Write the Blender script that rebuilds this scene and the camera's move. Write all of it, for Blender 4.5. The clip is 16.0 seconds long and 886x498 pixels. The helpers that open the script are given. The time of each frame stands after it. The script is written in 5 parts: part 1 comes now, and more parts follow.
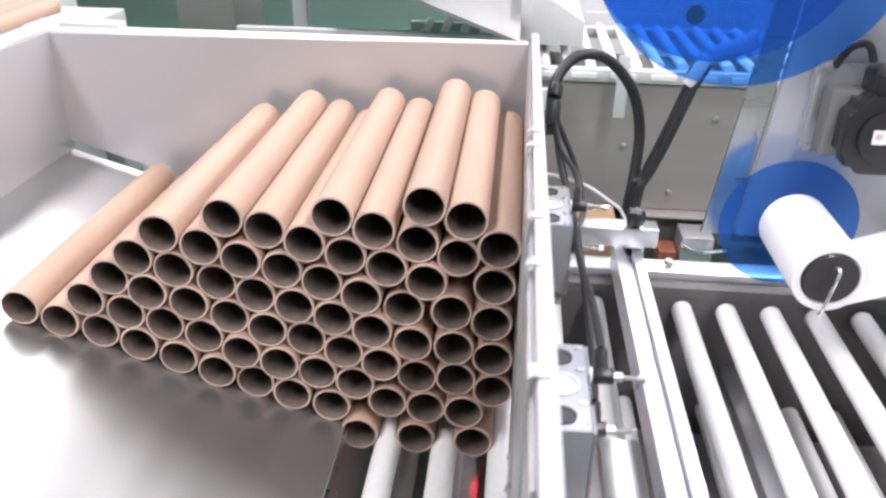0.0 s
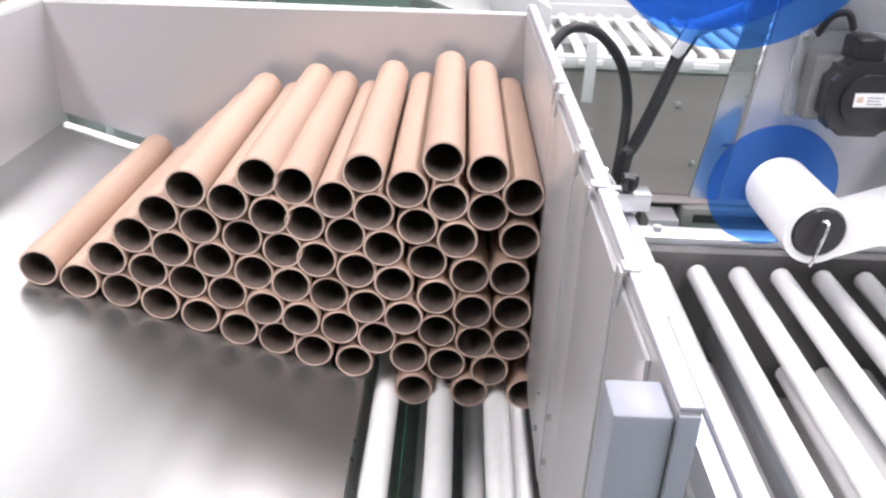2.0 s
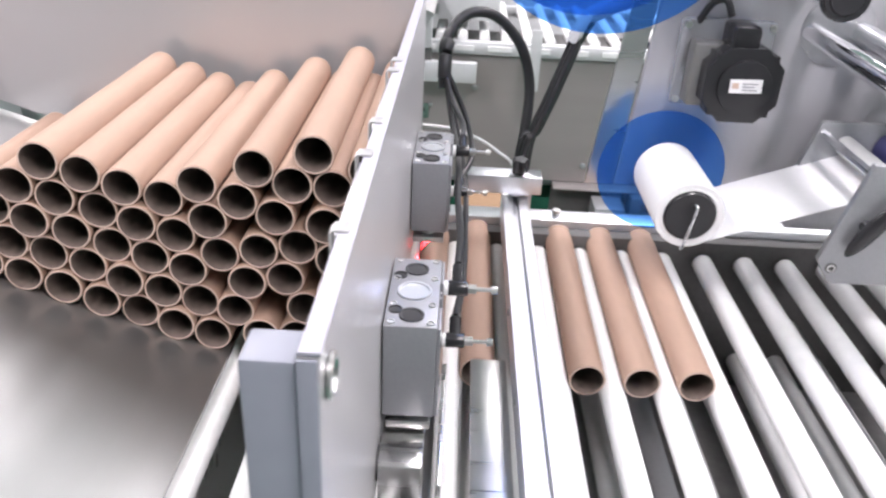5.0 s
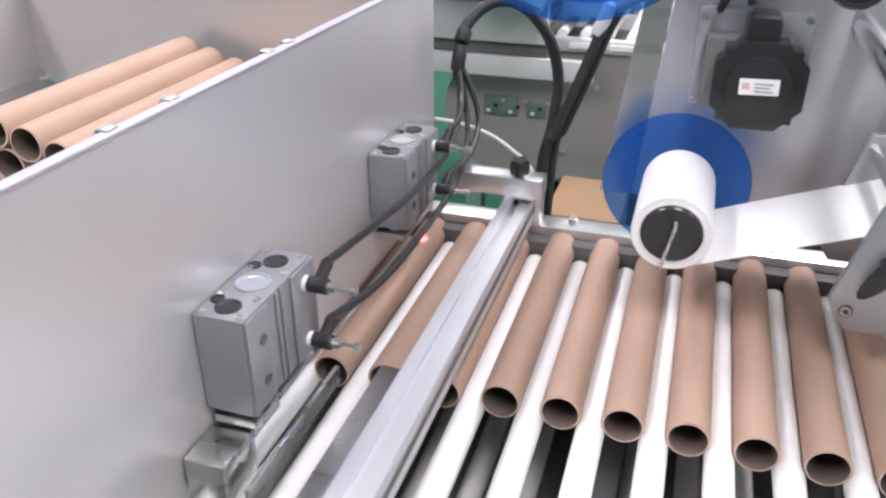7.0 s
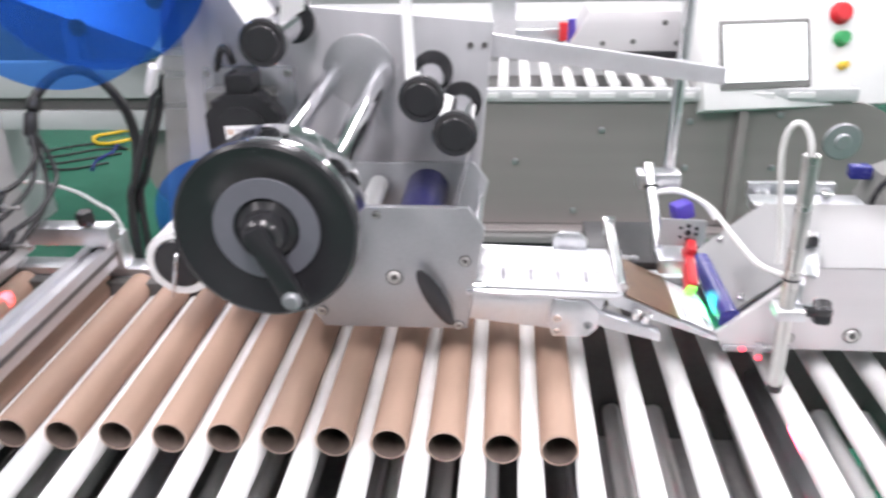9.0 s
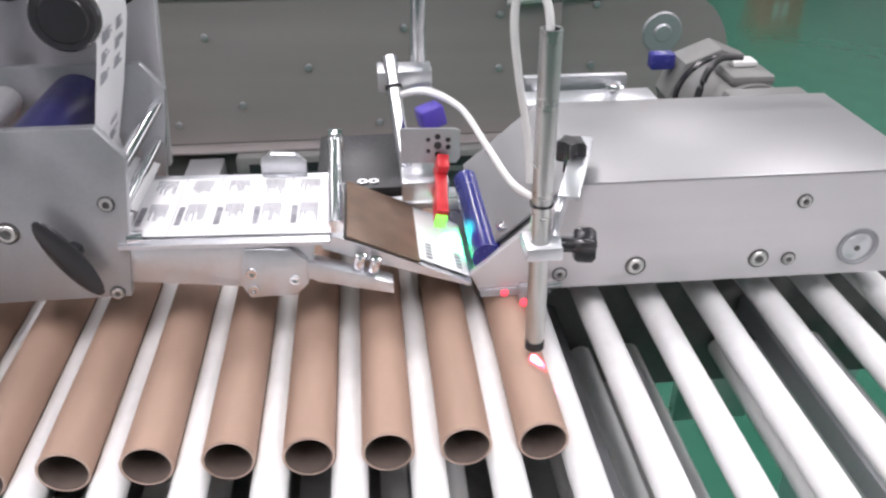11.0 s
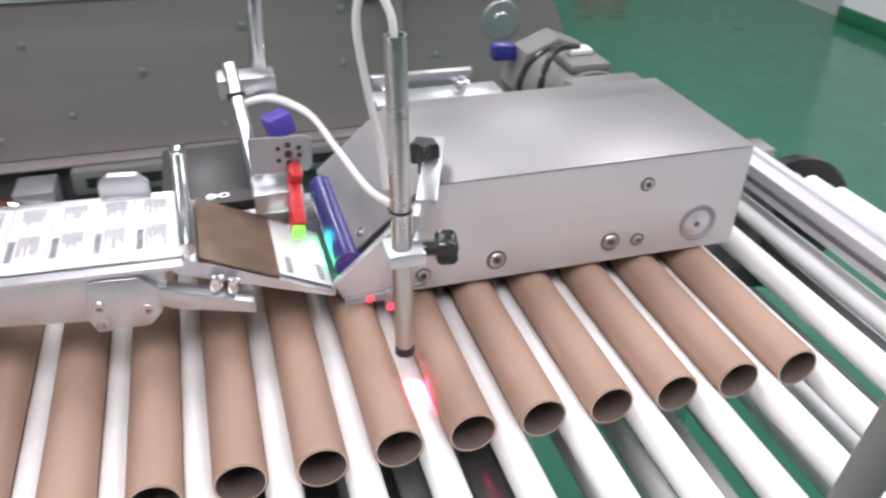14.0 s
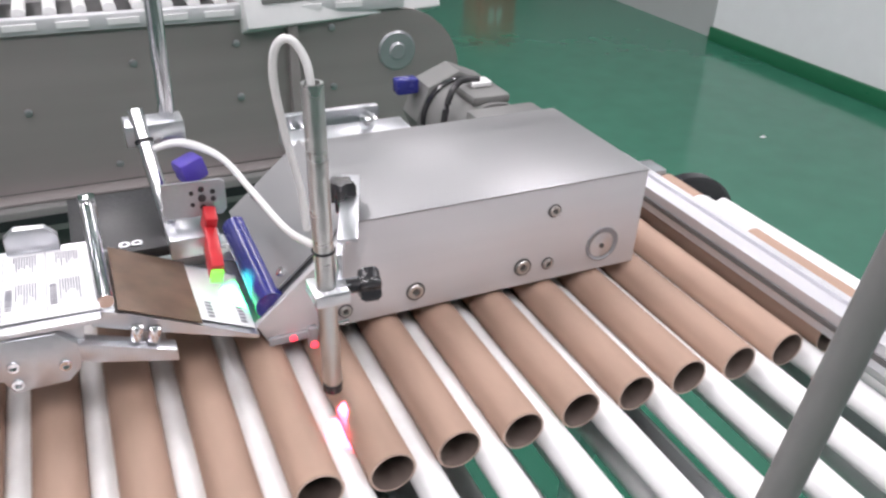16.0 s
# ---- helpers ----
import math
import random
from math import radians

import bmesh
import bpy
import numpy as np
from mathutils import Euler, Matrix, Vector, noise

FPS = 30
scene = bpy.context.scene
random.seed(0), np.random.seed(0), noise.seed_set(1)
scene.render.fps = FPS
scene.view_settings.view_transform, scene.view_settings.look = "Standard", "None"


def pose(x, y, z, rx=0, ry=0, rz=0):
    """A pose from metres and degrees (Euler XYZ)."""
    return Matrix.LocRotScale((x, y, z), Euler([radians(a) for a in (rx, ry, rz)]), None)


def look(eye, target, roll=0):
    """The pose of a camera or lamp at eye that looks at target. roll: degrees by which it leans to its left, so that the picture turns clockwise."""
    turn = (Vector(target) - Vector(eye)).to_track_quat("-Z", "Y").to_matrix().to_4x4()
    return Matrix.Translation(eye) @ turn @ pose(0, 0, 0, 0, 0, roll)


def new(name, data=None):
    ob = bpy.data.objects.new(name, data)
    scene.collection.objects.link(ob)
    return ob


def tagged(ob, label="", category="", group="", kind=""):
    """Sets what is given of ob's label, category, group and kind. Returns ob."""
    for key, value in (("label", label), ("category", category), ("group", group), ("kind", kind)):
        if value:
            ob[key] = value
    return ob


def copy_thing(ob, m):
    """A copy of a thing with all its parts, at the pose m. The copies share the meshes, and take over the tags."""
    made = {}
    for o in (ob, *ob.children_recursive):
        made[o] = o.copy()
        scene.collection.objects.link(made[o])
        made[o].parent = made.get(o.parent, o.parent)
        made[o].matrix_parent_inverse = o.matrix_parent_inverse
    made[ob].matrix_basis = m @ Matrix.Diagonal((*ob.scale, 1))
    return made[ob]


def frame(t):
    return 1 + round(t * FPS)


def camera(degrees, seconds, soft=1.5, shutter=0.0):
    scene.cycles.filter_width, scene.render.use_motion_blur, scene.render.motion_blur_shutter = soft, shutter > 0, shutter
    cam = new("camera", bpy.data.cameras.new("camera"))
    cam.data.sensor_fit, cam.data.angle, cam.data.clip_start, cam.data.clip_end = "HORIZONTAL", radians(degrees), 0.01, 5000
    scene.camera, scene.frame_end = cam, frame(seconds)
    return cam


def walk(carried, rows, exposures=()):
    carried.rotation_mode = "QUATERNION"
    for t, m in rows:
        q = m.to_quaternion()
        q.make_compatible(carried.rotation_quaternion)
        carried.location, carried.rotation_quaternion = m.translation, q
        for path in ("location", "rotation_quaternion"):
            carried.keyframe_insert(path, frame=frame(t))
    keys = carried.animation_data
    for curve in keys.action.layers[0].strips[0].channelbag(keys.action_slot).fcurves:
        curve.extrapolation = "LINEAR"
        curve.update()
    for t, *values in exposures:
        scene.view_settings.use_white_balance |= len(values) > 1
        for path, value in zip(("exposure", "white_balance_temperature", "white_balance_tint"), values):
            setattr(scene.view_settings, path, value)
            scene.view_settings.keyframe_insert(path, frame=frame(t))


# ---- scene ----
cam = camera(58.3, 16.0, soft=2.4, shutter=0.45)

PATH = [
    (0, (-0.029, -0.688, 1.41), (-0.184, 1.079, 0.486), 0.9),
    (0.5, (-0.106, -0.717, 1.377), (-0.156, 1.049, 0.439), 2.0),
    (1, (-0.116, -0.736, 1.377), (-0.147, 1.037, 0.453), 2.8),
    (1.5, (-0.112, -0.741, 1.376), (-0.144, 1.037, 0.463), 2.4),
    (2, (-0.106, -0.74, 1.374), (-0.124, 1.038, 0.458), 2.1),
    (2.5, (-0.099, -0.739, 1.375), (-0.096, 1.043, 0.468), 2.1),
    (3, (-0.102, -0.74, 1.372), (-0.088, 1.038, 0.456), 2.0),
    (3.5, (-0.107, -0.745, 1.371), (-0.09, 1.034, 0.457), 1.8),
    (4, (-0.077, -0.754, 1.372), (0.024, 1.018, 0.452), 2.4),
    (4.2, (-0.055, -0.758, 1.372), (0.082, 1.01, 0.448), 3.1),
    (6.3, (0.273, -0.743, 1.369), (-0.177, 0.974, 0.447), 0.2),
    (6.5, (0.305, -0.721, 1.361), (-0.175, 0.992, 0.446), -0.4),
    (7, (0.357, -0.652, 1.347), (-0.182, 1.031, 0.41), -0.1),
    (7.5, (0.488, -0.669, 1.361), (-0.146, 0.997, 0.453), -2.1),
    (8, (0.622, -0.715, 1.386), (0.068, 1.011, 0.541), -1.2),
    (8.5, (0.741, -0.723, 1.387), (0.345, 1.051, 0.552), -1.1),
    (9, (0.777, -0.714, 1.393), (0.62, 1.089, 0.543), -1.3),
    (9.5, (0.819, -0.648, 1.355), (0.869, 1.133, 0.445), -1.2),
    (9.7, (0.848, -0.606, 1.34), (0.922, 1.155, 0.395), -0.9),
    (11.8, (0.968, -0.456, 1.282), (1.155, 1.236, 0.233), -0.2),
    (12, (0.968, -0.455, 1.282), (1.153, 1.238, 0.234), -0.3),
    (12.5, (0.976, -0.456, 1.285), (1.146, 1.244, 0.244), -0.1),
    (13, (0.988, -0.462, 1.287), (1.189, 1.235, 0.247), 0.1),
    (13.5, (0.993, -0.465, 1.288), (1.245, 1.215, 0.233), 0.3),
    (14, (0.959, -0.452, 1.298), (1.461, 1.164, 0.233), 1.1),
    (14.5, (0.926, -0.447, 1.3), (1.679, 1.095, 0.272), 2.0),
    (15, (0.929, -0.449, 1.306), (1.738, 1.075, 0.295), 1.9),
    (15.5, (0.93, -0.455, 1.307), (1.727, 1.078, 0.3), 2.0),
    (16, (0.939, -0.458, 1.317), (1.68, 1.101, 0.308), 2.1),
]
walk(cam, [(t, look(*p)) for t, *p in PATH], [(0, 0.26), (4.2, 0.24), (6.3, -0.03), (7.0, -0.02), (7.5, 0.15), (8.0, 0.25), (9.0, 0.13), (9.7, -0.12), (11.8, -0.40), (16, -0.44)])

# ---- light ----
world = bpy.data.worlds.new("world")
scene.world = world
world.use_nodes = True
world.node_tree.nodes["Background"].inputs[0].default_value = (1.0, 0.93, 0.95, 1)
world.node_tree.nodes["Background"].inputs[1].default_value = 0.25


def area_lamp(x, y, z, sx, sy, watts):
    d = bpy.data.lights.new("ceiling_lamp", "AREA")
    d.shape, d.size, d.size_y, d.energy = "RECTANGLE", sx, sy, watts
    d.color = (1.0, 0.92, 0.975)
    new("ceiling_lamp", d).matrix_world = pose(x, y, z)


for lx in (-1.3, 0.75, 2.8):
    for ly in (-1.1, 1.5):
        area_lamp(lx, ly, 3.02, 0.35, 1.5, 46 if lx < 2 else 39)
    # extra unseen row, added to brighten the far wall and floor
    area_lamp(lx, 4.4, 3.02, 0.35, 1.5, 40)


def spot(x, y, z, tx, ty, tz, watts, colour, cone):
    d = bpy.data.lights.new("sensor_beam", "SPOT")
    d.energy, d.color, d.spot_size, d.spot_blend, d.shadow_soft_size = watts, colour, radians(cone), 0.5, 0.002
    new("sensor_beam", d).matrix_world = look((x, y, z), (tx, ty, tz))


# ---- materials ----
def material(name, colour, rough=0.5, metal=0.0, vary=0.08, scale=30.0, stretch=(1, 1, 1), bump=0.0, spread=0.1, coat=0.0, random_tint=0.0):
    m = bpy.data.materials.new(name)
    m.use_nodes = True
    nt = m.node_tree
    b = nt.nodes["Principled BSDF"]
    b.inputs["Metallic"].default_value = metal
    b.inputs["Coat Weight"].default_value = coat
    tc = nt.nodes.new("ShaderNodeTexCoord")
    mp = nt.nodes.new("ShaderNodeMapping")
    mp.inputs["Scale"].default_value = stretch
    nt.links.new(tc.outputs["Object"], mp.inputs["Vector"])
    fine, wide = nt.nodes.new("ShaderNodeTexNoise"), nt.nodes.new("ShaderNodeTexNoise")
    fine.inputs["Scale"].default_value, fine.inputs["Detail"].default_value = scale * 6, 6
    wide.inputs["Scale"].default_value, wide.inputs["Detail"].default_value = scale * 0.35, 4
    nt.links.new(mp.outputs[0], fine.inputs["Vector"])
    nt.links.new(tc.outputs["Object"], wide.inputs["Vector"])
    both = nt.nodes.new("ShaderNodeMath")
    both.operation = "ADD"
    nt.links.new(fine.outputs["Fac"], both.inputs[0])
    nt.links.new(wide.outputs["Fac"], both.inputs[1])
    last = both
    if random_tint:
        info, mul = nt.nodes.new("ShaderNodeObjectInfo"), nt.nodes.new("ShaderNodeMath")
        mul.operation = "MULTIPLY_ADD"
        mul.inputs[1].default_value = random_tint
        nt.links.new(info.outputs["Random"], mul.inputs[0])
        nt.links.new(both.outputs[0], mul.inputs[2])
        last = mul
    ramp = nt.nodes.new("ShaderNodeMapRange")
    ramp.inputs["From Min"].default_value, ramp.inputs["From Max"].default_value = 0.6, 1.4 + random_tint
    ramp.inputs["To Min"].default_value, ramp.inputs["To Max"].default_value = 1 - vary, 1 + vary
    nt.links.new(last.outputs[0], ramp.inputs["Value"])
    tint = nt.nodes.new("ShaderNodeMix")
    tint.data_type, tint.blend_type = "RGBA", "MULTIPLY"
    tint.inputs["Factor"].default_value = 1.0
    tint.inputs[6].default_value = (*colour, 1)
    nt.links.new(ramp.outputs[0], tint.inputs[7])
    nt.links.new(tint.outputs[2], b.inputs["Base Color"])
    rr = nt.nodes.new("ShaderNodeMapRange")
    rr.inputs["From Min"].default_value, rr.inputs["From Max"].default_value = 0.6, 1.4
    rr.inputs["To Min"].default_value, rr.inputs["To Max"].default_value = max(0.02, rough - spread), min(1, rough + spread)
    nt.links.new(both.outputs[0], rr.inputs["Value"])
    nt.links.new(rr.outputs[0], b.inputs["Roughness"])
    if bump:
        bp = nt.nodes.new("ShaderNodeBump")
        bp.inputs["Strength"].default_value, bp.inputs["Distance"].default_value = bump, 0.002
        nt.links.new(fine.outputs["Fac"], bp.inputs["Height"])
        nt.links.new(bp.outputs[0], b.inputs["Normal"])
    return m


def glow(name, colour, strength):
    m = bpy.data.materials.new(name)
    m.use_nodes = True
    b = m.node_tree.nodes["Principled BSDF"]
    b.inputs["Base Color"].default_value = (*colour, 1)
    b.inputs["Emission Color"].default_value = (*colour, 1)
    b.inputs["Emission Strength"].default_value = strength
    return m


def acrylic(name, colour, clear):
    m = bpy.data.materials.new(name)
    m.use_nodes = True
    nt = m.node_tree
    b = nt.nodes["Principled BSDF"]
    b.inputs["Base Color"].default_value = (*colour, 1)
    b.inputs["Roughness"].default_value = 0.08
    tr, mix = nt.nodes.new("ShaderNodeBsdfTransparent"), nt.nodes.new("ShaderNodeMixShader")
    tr.inputs[0].default_value = (*[c ** 0.4 for c in colour], 1)
    mix.inputs[0].default_value = clear
    nt.links.new(b.outputs[0], mix.inputs[1])
    nt.links.new(tr.outputs[0], mix.inputs[2])
    nt.links.new(mix.outputs[0], nt.nodes["Material Output"].inputs[0])
    return m


CARD = material("cardboard", (0.425, 0.290, 0.222), 0.75, 0, 0.12, 14, (1, 0.25, 1), 0.25, random_tint=0.35)
# tube inside: same board, with its shade mixed into the colour
CARD_IN = material("cardboard_inside_shaded", (0.16, 0.122, 0.104), 0.9, 0, 0.12, 20, bump=0.2)
CARD_EDGE = material("cardboard_cut_edge", (0.64, 0.49, 0.41), 0.9, 0, 0.2, 60, bump=0.3)
BOXCARD = material("carton_board", (0.28, 0.175, 0.10), 0.8, 0, 0.12, 8, bump=0.1)
ROLLER = material("white_roller_plastic", (0.89, 0.89, 0.885), 0.38, 0, 0.05, 12)
ALU = material("anodised_aluminium", (0.74, 0.75, 0.78), 0.34, 1, 0.06, 20, (1, 0.06, 1), 0.04)
ALU_SIDE = material("cast_aluminium", (0.45, 0.46, 0.48), 0.42, 0.75, 0.08, 40, bump=0.1)
CYLGREY = material("grey_anodised_body", (0.32, 0.325, 0.345), 0.45, 0.5, 0.08, 40, bump=0.1)
STEEL = material("brushed_stainless", (0.62, 0.62, 0.61), 0.3, 1, 0.06, 9, (0.05, 1, 1), 0.05)
LID = material("satin_brushed_lid", (0.39, 0.39, 0.395), 0.44, 0.8, 0.05, 9, (0.05, 1, 1), 0.04)
FACE = material("bright_satin_plate", (0.66, 0.645, 0.66), 0.42, 0.35, 0.05, 9, (0.05, 1, 1), 0.04)
HOPPER = material("satin_steel_sheet", (0.58, 0.57, 0.58), 0.31, 0.45, 0.02, 2, (1, 1, 0.6), 0.0, spread=0.012)
PLATE = material("steel_chute_plate", (0.50, 0.50, 0.495), 0.34, 0.9, 0.06, 5, (1, 0.08, 1), 0.02, spread=0.06)
DARKSTEEL = material("dull_steel_panel", (0.31, 0.285, 0.278), 0.38, 0.2, 0.10, 3, (0.05, 1, 1), 0.04)
CHROME = material("polished_chrome", (0.82, 0.82, 0.84), 0.1, 1, 0.03, 20, spread=0.05)
MOUNT = material("pale_anodised_plate", (0.53, 0.53, 0.555), 0.4, 0.3, 0.05, 12, (1, 1, 0.1), 0.03)
SATIN = material("satin_aluminium_rail", (0.70, 0.70, 0.73), 0.5, 0.8, 0.06, 16, (1, 0.06, 1), 0.04)
POSTPAINT = material("blue_grey_paint", (0.27, 0.28, 0.33), 0.42, 0, 0.05, 10)
RIM = material("lilac_grey_paint", (0.42, 0.41, 0.47), 0.5, 0, 0.06, 10)
PAINT = material("grey_machine_paint", (0.55, 0.56, 0.57), 0.4, 0, 0.05, 10)
WHITEPAINT = material("white_machine_paint", (0.80, 0.80, 0.80), 0.35, 0, 0.03, 6)
GREY = material("grey_motor_paint", (0.19, 0.19, 0.185), 0.45, 0, 0.08, 20)
BLACK = material("black_plastic", (0.026, 0.026, 0.029), 0.24, 0, 0.05, 30, spread=0.03)
RUBBER = material("black_cable_rubber", (0.022, 0.022, 0.024), 0.42, 0, 0.2, 40)
DARKGAP = material("dark_chain_guard", (0.115, 0.112, 0.11), 0.55, 0.1, 0.2, 20)
PAN = material("dull_grey_sheet", (0.34, 0.335, 0.33), 0.5, 0.2, 0.25, 9, bump=0.05)
RINGGREY = material("grey_ring_paint", (0.17, 0.17, 0.20), 0.4, 0, 0.06, 20)
WHITECABLE = material("white_cable", (0.80, 0.80, 0.79), 0.4, 0, 0.05, 20)
PAPER = material("white_label_paper", (0.86, 0.86, 0.87), 0.5, 0, 0.03, 20)
INK = material("label_print", (0.30, 0.30, 0.34), 0.6, 0, 0.25, 80)
BROWNPLATE = material("brown_heat_stained_plate", (0.21, 0.145, 0.105), 0.42, 0.5, 0.3, 9)
BLUE = acrylic("blue_acrylic", (0.075, 0.26, 0.74), 0.88)
CLEAR = acrylic("clear_acrylic", (0.75, 0.77, 0.80), 0.7)
BLUERUBBER = material("blue_rubber", (0.032, 0.036, 0.22), 0.24, 0, 0.1, 20)
NAVY = material("navy_rubber", (0.03, 0.03, 0.13), 0.35, 0, 0.1, 20)
PURPLE = material("violet_plastic", (0.09, 0.06, 0.42), 0.4, 0, 0.08, 20)
BROWNRED = material("orange_red_plastic", (0.22, 0.07, 0.04), 0.4, 0, 0.2, 20)
RED = material("red_plastic", (0.62, 0.03, 0.04), 0.35, 0, 0.1, 20)
# green toned down towards grey
BOARD = material("muted_green_board", (0.10, 0.17, 0.14), 0.5, 0, 0.2, 40)
GREENBTN = material("green_plastic", (0.05, 0.35, 0.12), 0.35, 0, 0.1, 20)
YELLOW = material("yellow_plastic", (0.75, 0.50, 0.03), 0.4, 0, 0.1, 20)
FLOOR = material("green_epoxy_floor", (0.040, 0.172, 0.112), 0.15, 0, 0.1, 1.2, bump=0.015, spread=0.06)
SKIRT = material("green_skirting", (0.02, 0.15, 0.07), 0.35, 0, 0.06, 5)
WALL = material("white_wall_paint", (0.80, 0.80, 0.82), 0.6, 0, 0.03, 2)
GREYWALL = material("grey_wall_panel", (0.42, 0.43, 0.43), 0.5, 0, 0.04, 2)
SCREEN = glow("lit_touch_screen", (0.95, 0.97, 1.0), 1.2)
PANEL = glow("lamp_diffuser", (0.97, 0.98, 1.0), 4.0)
REDGLOW = glow("red_diode", (1.0, 0.05, 0.08), 3.0)
GREENGLOW = glow("green_diode", (0.25, 1.0, 0.10), 1.2)
AMBER = glow("amber_diode", (1.0, 0.35, 0.02), 2.0)


# ---- mesh helpers ----
def box(bm, lo, hi, bevel=0.0, m=None):
    lo, hi = Vector(lo), Vector(hi)
    mat = Matrix.Translation((lo + hi) / 2) @ Matrix.Diagonal((*(hi - lo), 1))
    vs = bmesh.ops.create_cube(bm, size=1, matrix=mat)["verts"]
    if m is not None:
        bmesh.ops.transform(bm, matrix=m, verts=vs)
    if bevel:
        es = list({e for v in vs for e in v.link_edges})
        bmesh.ops.bevel(bm, geom=es, offset=bevel, segments=2, affect="EDGES", profile=0.5)
    return bm


def rod(bm, a, b, r, seg=20, r2=None, bevel=0.0):
    a, b = Vector(a), Vector(b)
    d = b - a
    m = Matrix.Translation((a + b) / 2) @ d.to_track_quat("Z", "Y").to_matrix().to_4x4()
    vs = bmesh.ops.create_cone(bm, cap_ends=True, segments=seg, radius1=r, radius2=r if r2 is None else r2, depth=d.length, matrix=m)["verts"]
    if bevel:
        caps = [e for e in {e for v in vs for e in v.link_edges} if any(len(f.verts) > 4 for f in e.link_faces)]
        bmesh.ops.bevel(bm, geom=caps, offset=bevel, segments=2, affect="EDGES", profile=0.5)
    return bm


def lathe(bm, profile, a, direction, seg=32, closed=False):
    """Turns (radius, distance) pairs round the axis from a along direction."""
    m = Matrix.Translation(a) @ Vector(direction).to_track_quat("Z", "Y").to_matrix().to_4x4()
    rings = []
    for r, h in profile:
        if r < 1e-6:
            rings.append([bm.verts.new(m @ Vector((0, 0, h)))] * seg)
        else:
            rings.append([bm.verts.new(m @ Vector((r * math.cos(6.28318531 * i / seg), r * math.sin(6.28318531 * i / seg), h))) for i in range(seg)])
    pairs = list(zip(rings, rings[1:])) + ([(rings[-1], rings[0])] if closed else [])
    for p, q in pairs:
        for i in range(seg):
            j = (i + 1) % seg
            f = []
            for v in (p[i], p[j], q[j], q[i]):
                if v not in f:
                    f.append(v)
            if len(f) > 2:
                bm.faces.new(f)
    bmesh.ops.recalc_face_normals(bm, faces=bm.faces)
    return bm


def prism(bm, outline, y0, y1, bevel=0.0):
    """A plate from an outline in x and z, between two depths."""
    lo = [bm.verts.new((x, y0, z)) for x, z in outline]
    hi = [bm.verts.new((x, y1, z)) for x, z in outline]
    n = len(outline)
    faces = [bm.faces.new(lo), bm.faces.new(hi[::-1])]
    for i in range(n):
        j = (i + 1) % n
        faces.append(bm.faces.new((lo[j], lo[i], hi[i], hi[j])))
    bmesh.ops.recalc_face_normals(bm, faces=faces)
    if bevel:
        bmesh.ops.bevel(bm, geom=list({e for f in faces for e in f.edges}), offset=bevel, segments=2, affect="EDGES", profile=0.5)
    return bm


def sweep(bm, points, r, seg=10, steps=8):
    """A round cable through the given points, smoothed."""
    pts = [Vector(p) for p in points]
    path = []
    for i in range(len(pts) - 1):
        p0, p1, p2, p3 = pts[max(i - 1, 0)], pts[i], pts[i + 1], pts[min(i + 2, len(pts) - 1)]
        for s in range(steps):
            t = s / steps
            path.append(0.5 * (2 * p1 + (p2 - p0) * t + (2 * p0 - 5 * p1 + 4 * p2 - p3) * t * t + (3 * p1 - p0 - 3 * p2 + p3) * t ** 3))
    path.append(pts[-1])
    up, rings = Vector((0.31, 0.17, 0.93)), []
    for i, p in enumerate(path):
        d = (path[min(i + 1, len(path) - 1)] - path[max(i - 1, 0)]).normalized()
        side = d.cross(up).normalized()
        top = side.cross(d)
        rings.append([bm.verts.new(p + r * (math.cos(6.28318531 * k / seg) * side + math.sin(6.28318531 * k / seg) * top)) for k in range(seg)])
    for a, b in zip(rings, rings[1:]):
        for k in range(seg):
            bm.faces.new((a[k], a[(k + 1) % seg], b[(k + 1) % seg], b[k]))
    bm.faces.new(rings[0][::-1])
    bm.faces.new(rings[-1])
    return bm


def strip(bm, path, y0, y1, thick=0.0006):
    """A thin web through (x, z) points, between two depths."""
    top = [(bm.verts.new((x, y0, z)), bm.verts.new((x, y1, z))) for x, z in path]
    low = [(bm.verts.new((x, y0, z - thick)), bm.verts.new((x, y1, z - thick))) for x, z in path]
    for i in range(len(path) - 1):
        bm.faces.new((top[i][0], top[i + 1][0], top[i + 1][1], top[i][1]))
        bm.faces.new((low[i][0], low[i][1], low[i + 1][1], low[i + 1][0]))
        bm.faces.new((top[i][0], low[i][0], low[i + 1][0], top[i + 1][0]))
        bm.faces.new((top[i][1], top[i + 1][1], low[i + 1][1], low[i][1]))
    bmesh.ops.recalc_face_normals(bm, faces=bm.faces)
    return bm


def finish(bm, name, mats):
    me = bpy.data.meshes.new(name)
    bm.to_mesh(me)
    bm.free()
    for mt in mats if isinstance(mats, (list, tuple)) else [mats]:
        me.materials.append(mt)
    me.shade_smooth()
    me.set_sharp_from_angle(angle=radians(35))
    return me


def part(name, bm, mat, parent, label=""):
    ob = new(name, finish(bm, name, mat))
    ob.parent = parent
    return tagged(ob, label)


def thing(name, label, category, group="", kind="", at=None):
    ob = new(name)
    ob.empty_display_size = 0.05
    if at is not None:
        ob.matrix_basis = at
    return tagged(ob, label, category, group, kind)


def solid(name, bm, mat, label, category, group="", kind=""):
    return tagged(new(name, finish(bm, name, mat)), label, category, group, kind)


def B():
    return bmesh.new()


